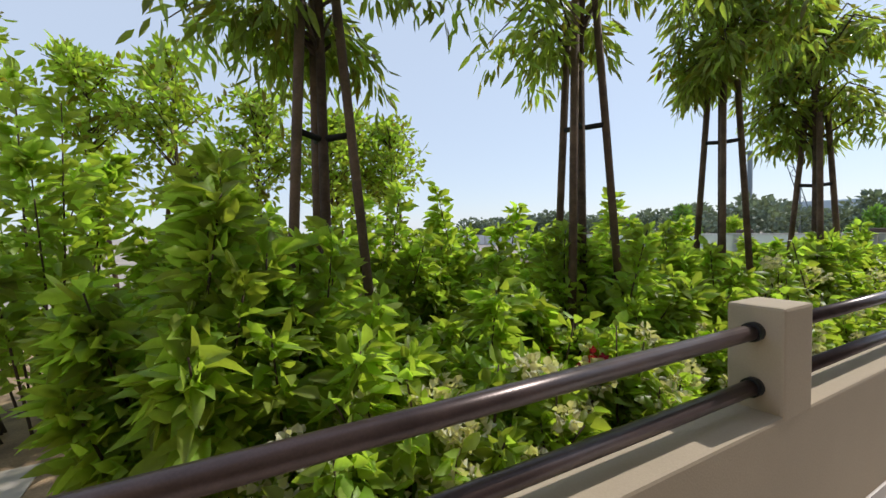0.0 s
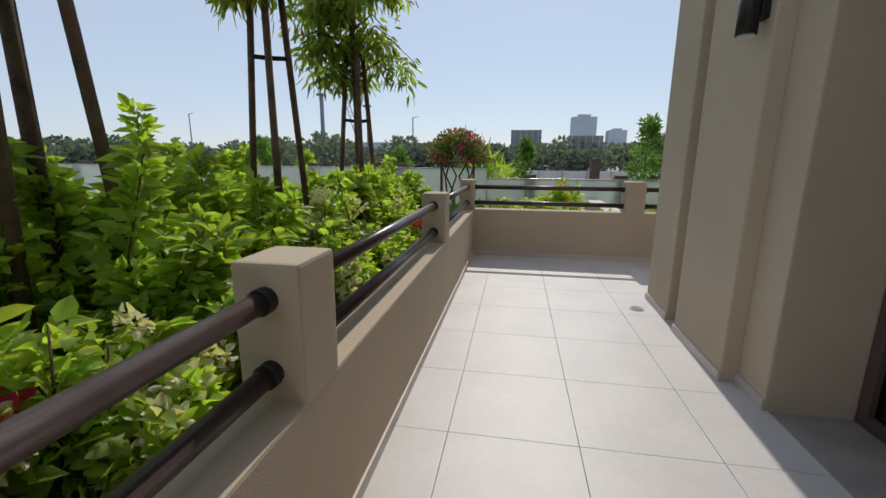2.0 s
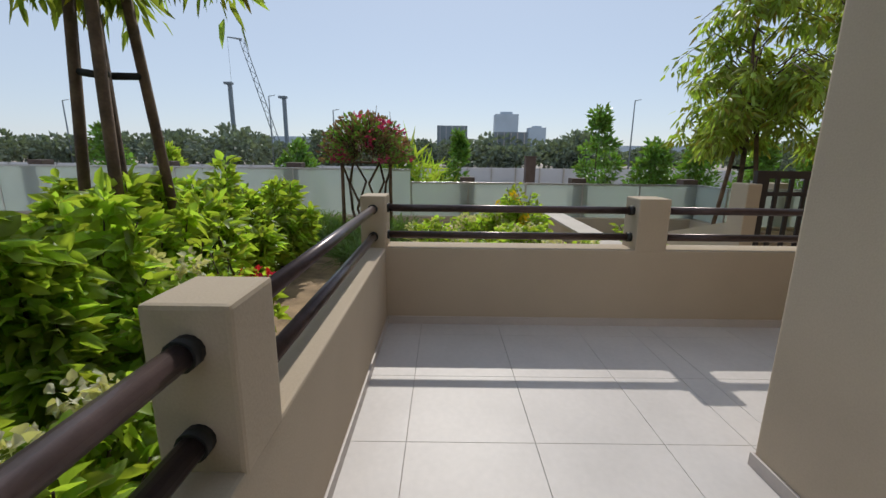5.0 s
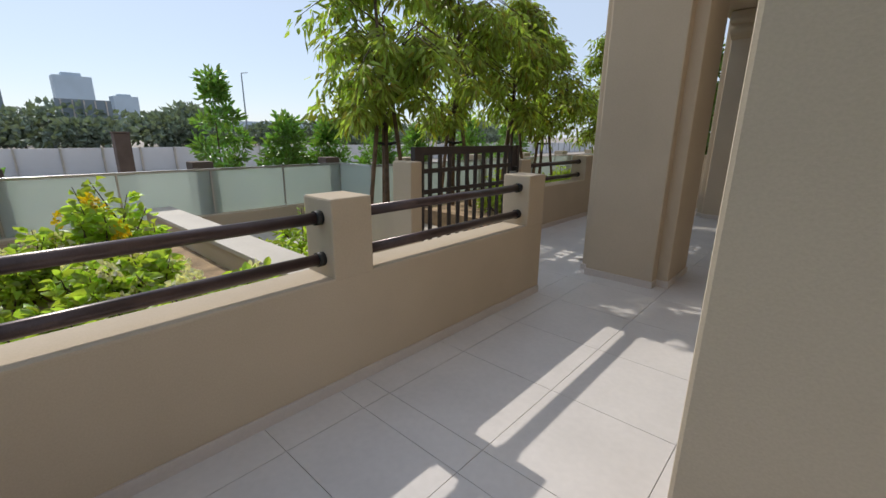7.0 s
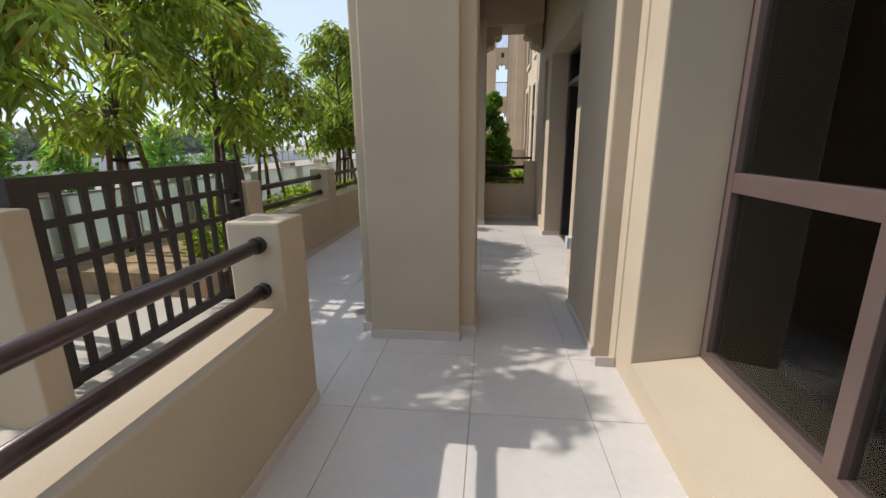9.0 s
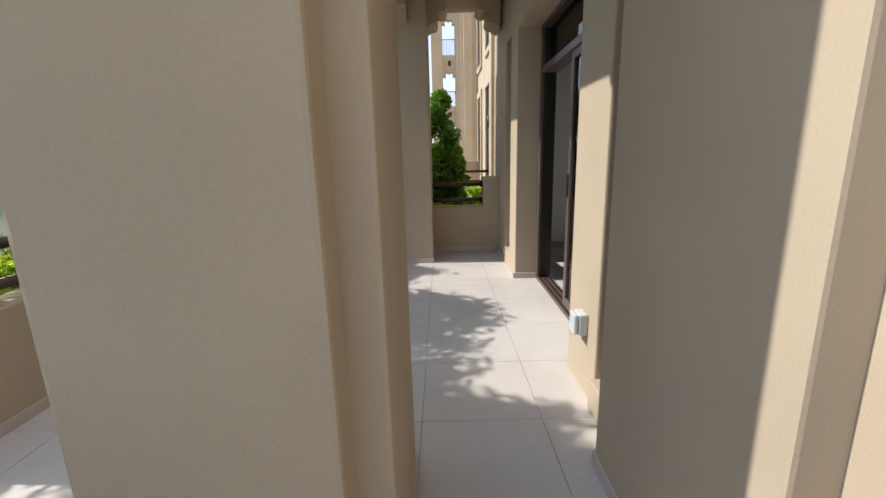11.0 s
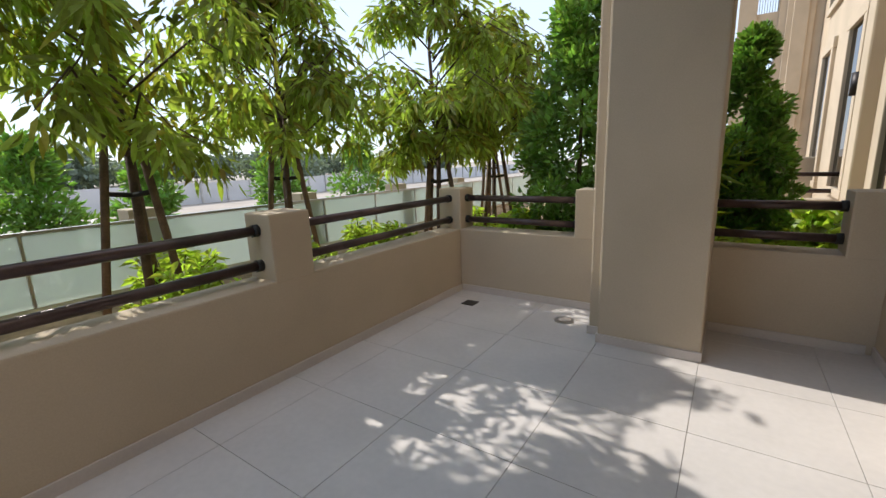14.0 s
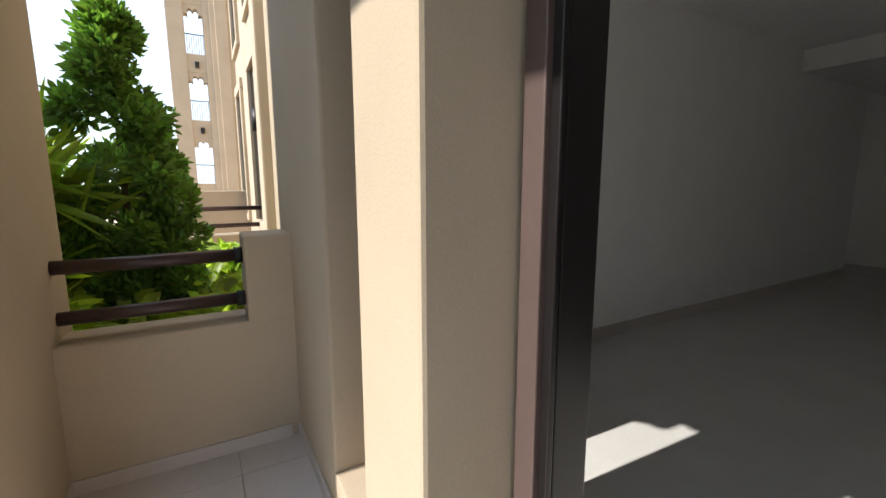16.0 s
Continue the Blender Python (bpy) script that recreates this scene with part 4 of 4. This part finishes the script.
wing = empty("apartment_wing", (-4.0, 27, 0), "tall beige apartment wing with stacked arched loggias", "building")
HT = 17.0
for x0, x1, y0, y1 in ((-3.55, 3.0, 9.50, 16.0), (-2.2, 3.0, 16.0, 34.0), (-3.5, -2.2, 30.0, 34.0)):
    part("wall", box_bm(x0, x1, y0, y1, -0.45, HT, 0.02), STUCCO, wing)
TY = 29.5
for x0, x1, y0, y1 in ((-5.06, -4.40, TY, TY + 1.2), (-3.66, -2.2, TY, TY + 1.2)):
    part("pier", box_bm(x0, x1, y0, y1, -0.45, HT, 0.02), STUCCO, wing)
for x0, x1, y0 in ((-3.40, -2.5, TY - 0.12), (-3.2, -2.7, TY - 0.24)):
    part("pier_step", box_bm(x0, x1, y0, y0 + 0.14, -0.45, HT, 0.02), STUCCO, wing)
part("pier_step", box_bm(-3.68, -3.45, 11.9, 12.2, -0.45, HT, 0.02), STUCCO, wing)


def arch_head(x0, x1, y0, y1, z0, z1):
    """Wall above a scalloped opening, z0 at its springing and z1 at the floor above."""
    w = x1 - x0
    prof = []
    for c, r in ((0.12, 0.12), (0.36, 0.13), (0.64, 0.13), (0.88, 0.12)):
        lift = 0.0 if abs(c - 0.5) > 0.3 else 0.22
        for a in np.linspace(math.pi, 0, 6):
            prof.append((x0 + w * (c + r * math.cos(a)), z0 + lift + w * r * 1.2 * math.sin(a)))
    bm = bmesh.new()
    front = [bm.verts.new((x, y0, z)) for x, z in prof]
    back = [bm.verts.new((x, y1, z)) for x, z in prof]
    ftop = [bm.verts.new((x, y0, z1)) for x, z in prof]
    btop = [bm.verts.new((x, y1, z1)) for x, z in prof]
    for i in range(len(prof) - 1):
        for q in ((front[i], front[i + 1], ftop[i + 1], ftop[i]), (back[i + 1], back[i], btop[i], btop[i + 1]), (front[i + 1], front[i], back[i], back[i + 1])):
            bm.faces.new(q)
    return bm


part("base_wall", box_bm(-4.42, -3.64, TY + 0.1, TY + 0.5, -0.45, 1.28, 0.01), STUCCO, wing)
for k in range(5):
    z = 1.28 + k * 2.83
    part("arch_head", arch_head(-4.42, -3.64, TY + 0.1, TY + 0.5, z + 1.55, z + 2.05), STUCCO, wing, "scalloped arch over the loggia")
    part("floor_band", box_bm(-4.42, -3.64, TY + 0.08, TY + 0.52, z + 2.05, z + 2.83, 0.01), STUCCO, wing)
    part("rail", tube_bm((-4.42, TY + 0.2, z + 0.85), (-3.64, TY + 0.2, z + 0.85), 0.025, 0.025, 6), SIGN, wing, "dark balcony rail")
    for i in range(8):
        xx = -4.34 + i * 0.09
        part("baluster", tube_bm((xx, TY + 0.2, z), (xx, TY + 0.2, z + 0.85), 0.012, 0.012, 5), SIGN, wing)
    part("wall_lamp", box_bm(-4.10, -3.94, TY - 0.06, TY + 0.1, z + 2.25, z + 2.5, 0.02), LAMPMETAL, wing, "dark box wall lamp")
    for yy in (10.6, 12.9, 15.0):
        w = part("window", box_bm(-3.60, -3.545, yy - 0.14, yy, z - 0.55, z + 1.5, 0.01), STUCCO, wing, "raised window surround")
        part("surround_bar", box_bm(-3.60, -3.545, yy + 0.8, yy + 0.94, z - 0.55, z + 1.5, 0.01), STUCCO, w)
        part("surround_bar", box_bm(-3.602, -3.545, yy - 0.16, yy + 0.96, z + 1.5, z + 1.66, 0.01), STUCCO, w)
        part("surround_bar", box_bm(-3.602, -3.545, yy - 0.16, yy + 0.96, z - 0.66, z - 0.55, 0.01), STUCCO, w)
        part("pane", box_bm(-3.556, -3.546, yy, yy + 0.8, z - 0.55, z + 1.5), GLASS_DARK, w, "dark glass")
    part("wall_lamp", tube_bm((-3.64, 12.45, z + 0.55), (-3.64, 12.45, z + 0.8), 0.06, 0.06, 10), LAMPMETAL, wing, "dark cylinder wall lamp")
    # recessed loggia window of the wing's long side
    part("slot_window", box_bm(-2.26, -2.19, 24.0, 26.0, z, z + 2.0), GLASS_DARK, wing, "dark recessed window")
    part("rail", tube_bm((-2.3, 23.9, z + 0.95), (-2.3, 26.1, z + 0.95), 0.02, 0.02, 6), SIGN, wing, "dark balcony rail")

# ---- floor tiles, each a piece ----
tile_meshes = {}


def tile_piece(x0, x1, y0, y1):
    w, d = round(x1 - x0, 3), round(y1 - y0, 3)
    if w < 0.03 or d < 0.03:
        return
    if (w, d) not in tile_meshes:
        g = 0.0013
        tile_meshes[w, d] = finish(box_bm(-w / 2 + g, w / 2 - g, -d / 2 + g, d / 2 - g, -0.0075, 0.0, 0.0012), "tile", TILE)
    ob = new("tile", tile_meshes[w, d])
    ob.location = ((x0 + x1) / 2, (y0 + y1) / 2, 0)
    ob.parent = floor
    return ob


def tile_area(ax0, ax1, ay0, ay1, ox, oy, p=0.6):
    i = math.floor((ax0 - ox) / p)
    while ox + i * p < ax1:
        j = math.floor((ay0 - oy) / p)
        while oy + j * p < ay1:
            tile_piece(max(ax0, ox + i * p), min(ax1, ox + (i + 1) * p), max(ay0, oy + j * p), min(ay1, oy + (j + 1) * p))
            j += 1
        i += 1


tile_area(-5.604, 3.2, -0.413, 1.46, -5.395, 1.657)
tile_area(-5.604, -3.92, 1.46, 4.027, -5.395, 1.627)
tile_area(-6.86, -5.604, 3.427, 4.027, -5.395, 3.427)
tile_area(-6.86, -3.62, 4.69, 9.09, -5.395, 7.09)
for i in range(-3, 3):
    tile_piece(max(-6.86, -5.395 + i * 0.6), min(-3.92, -4.795 + i * 0.6), 4.027, 4.69)
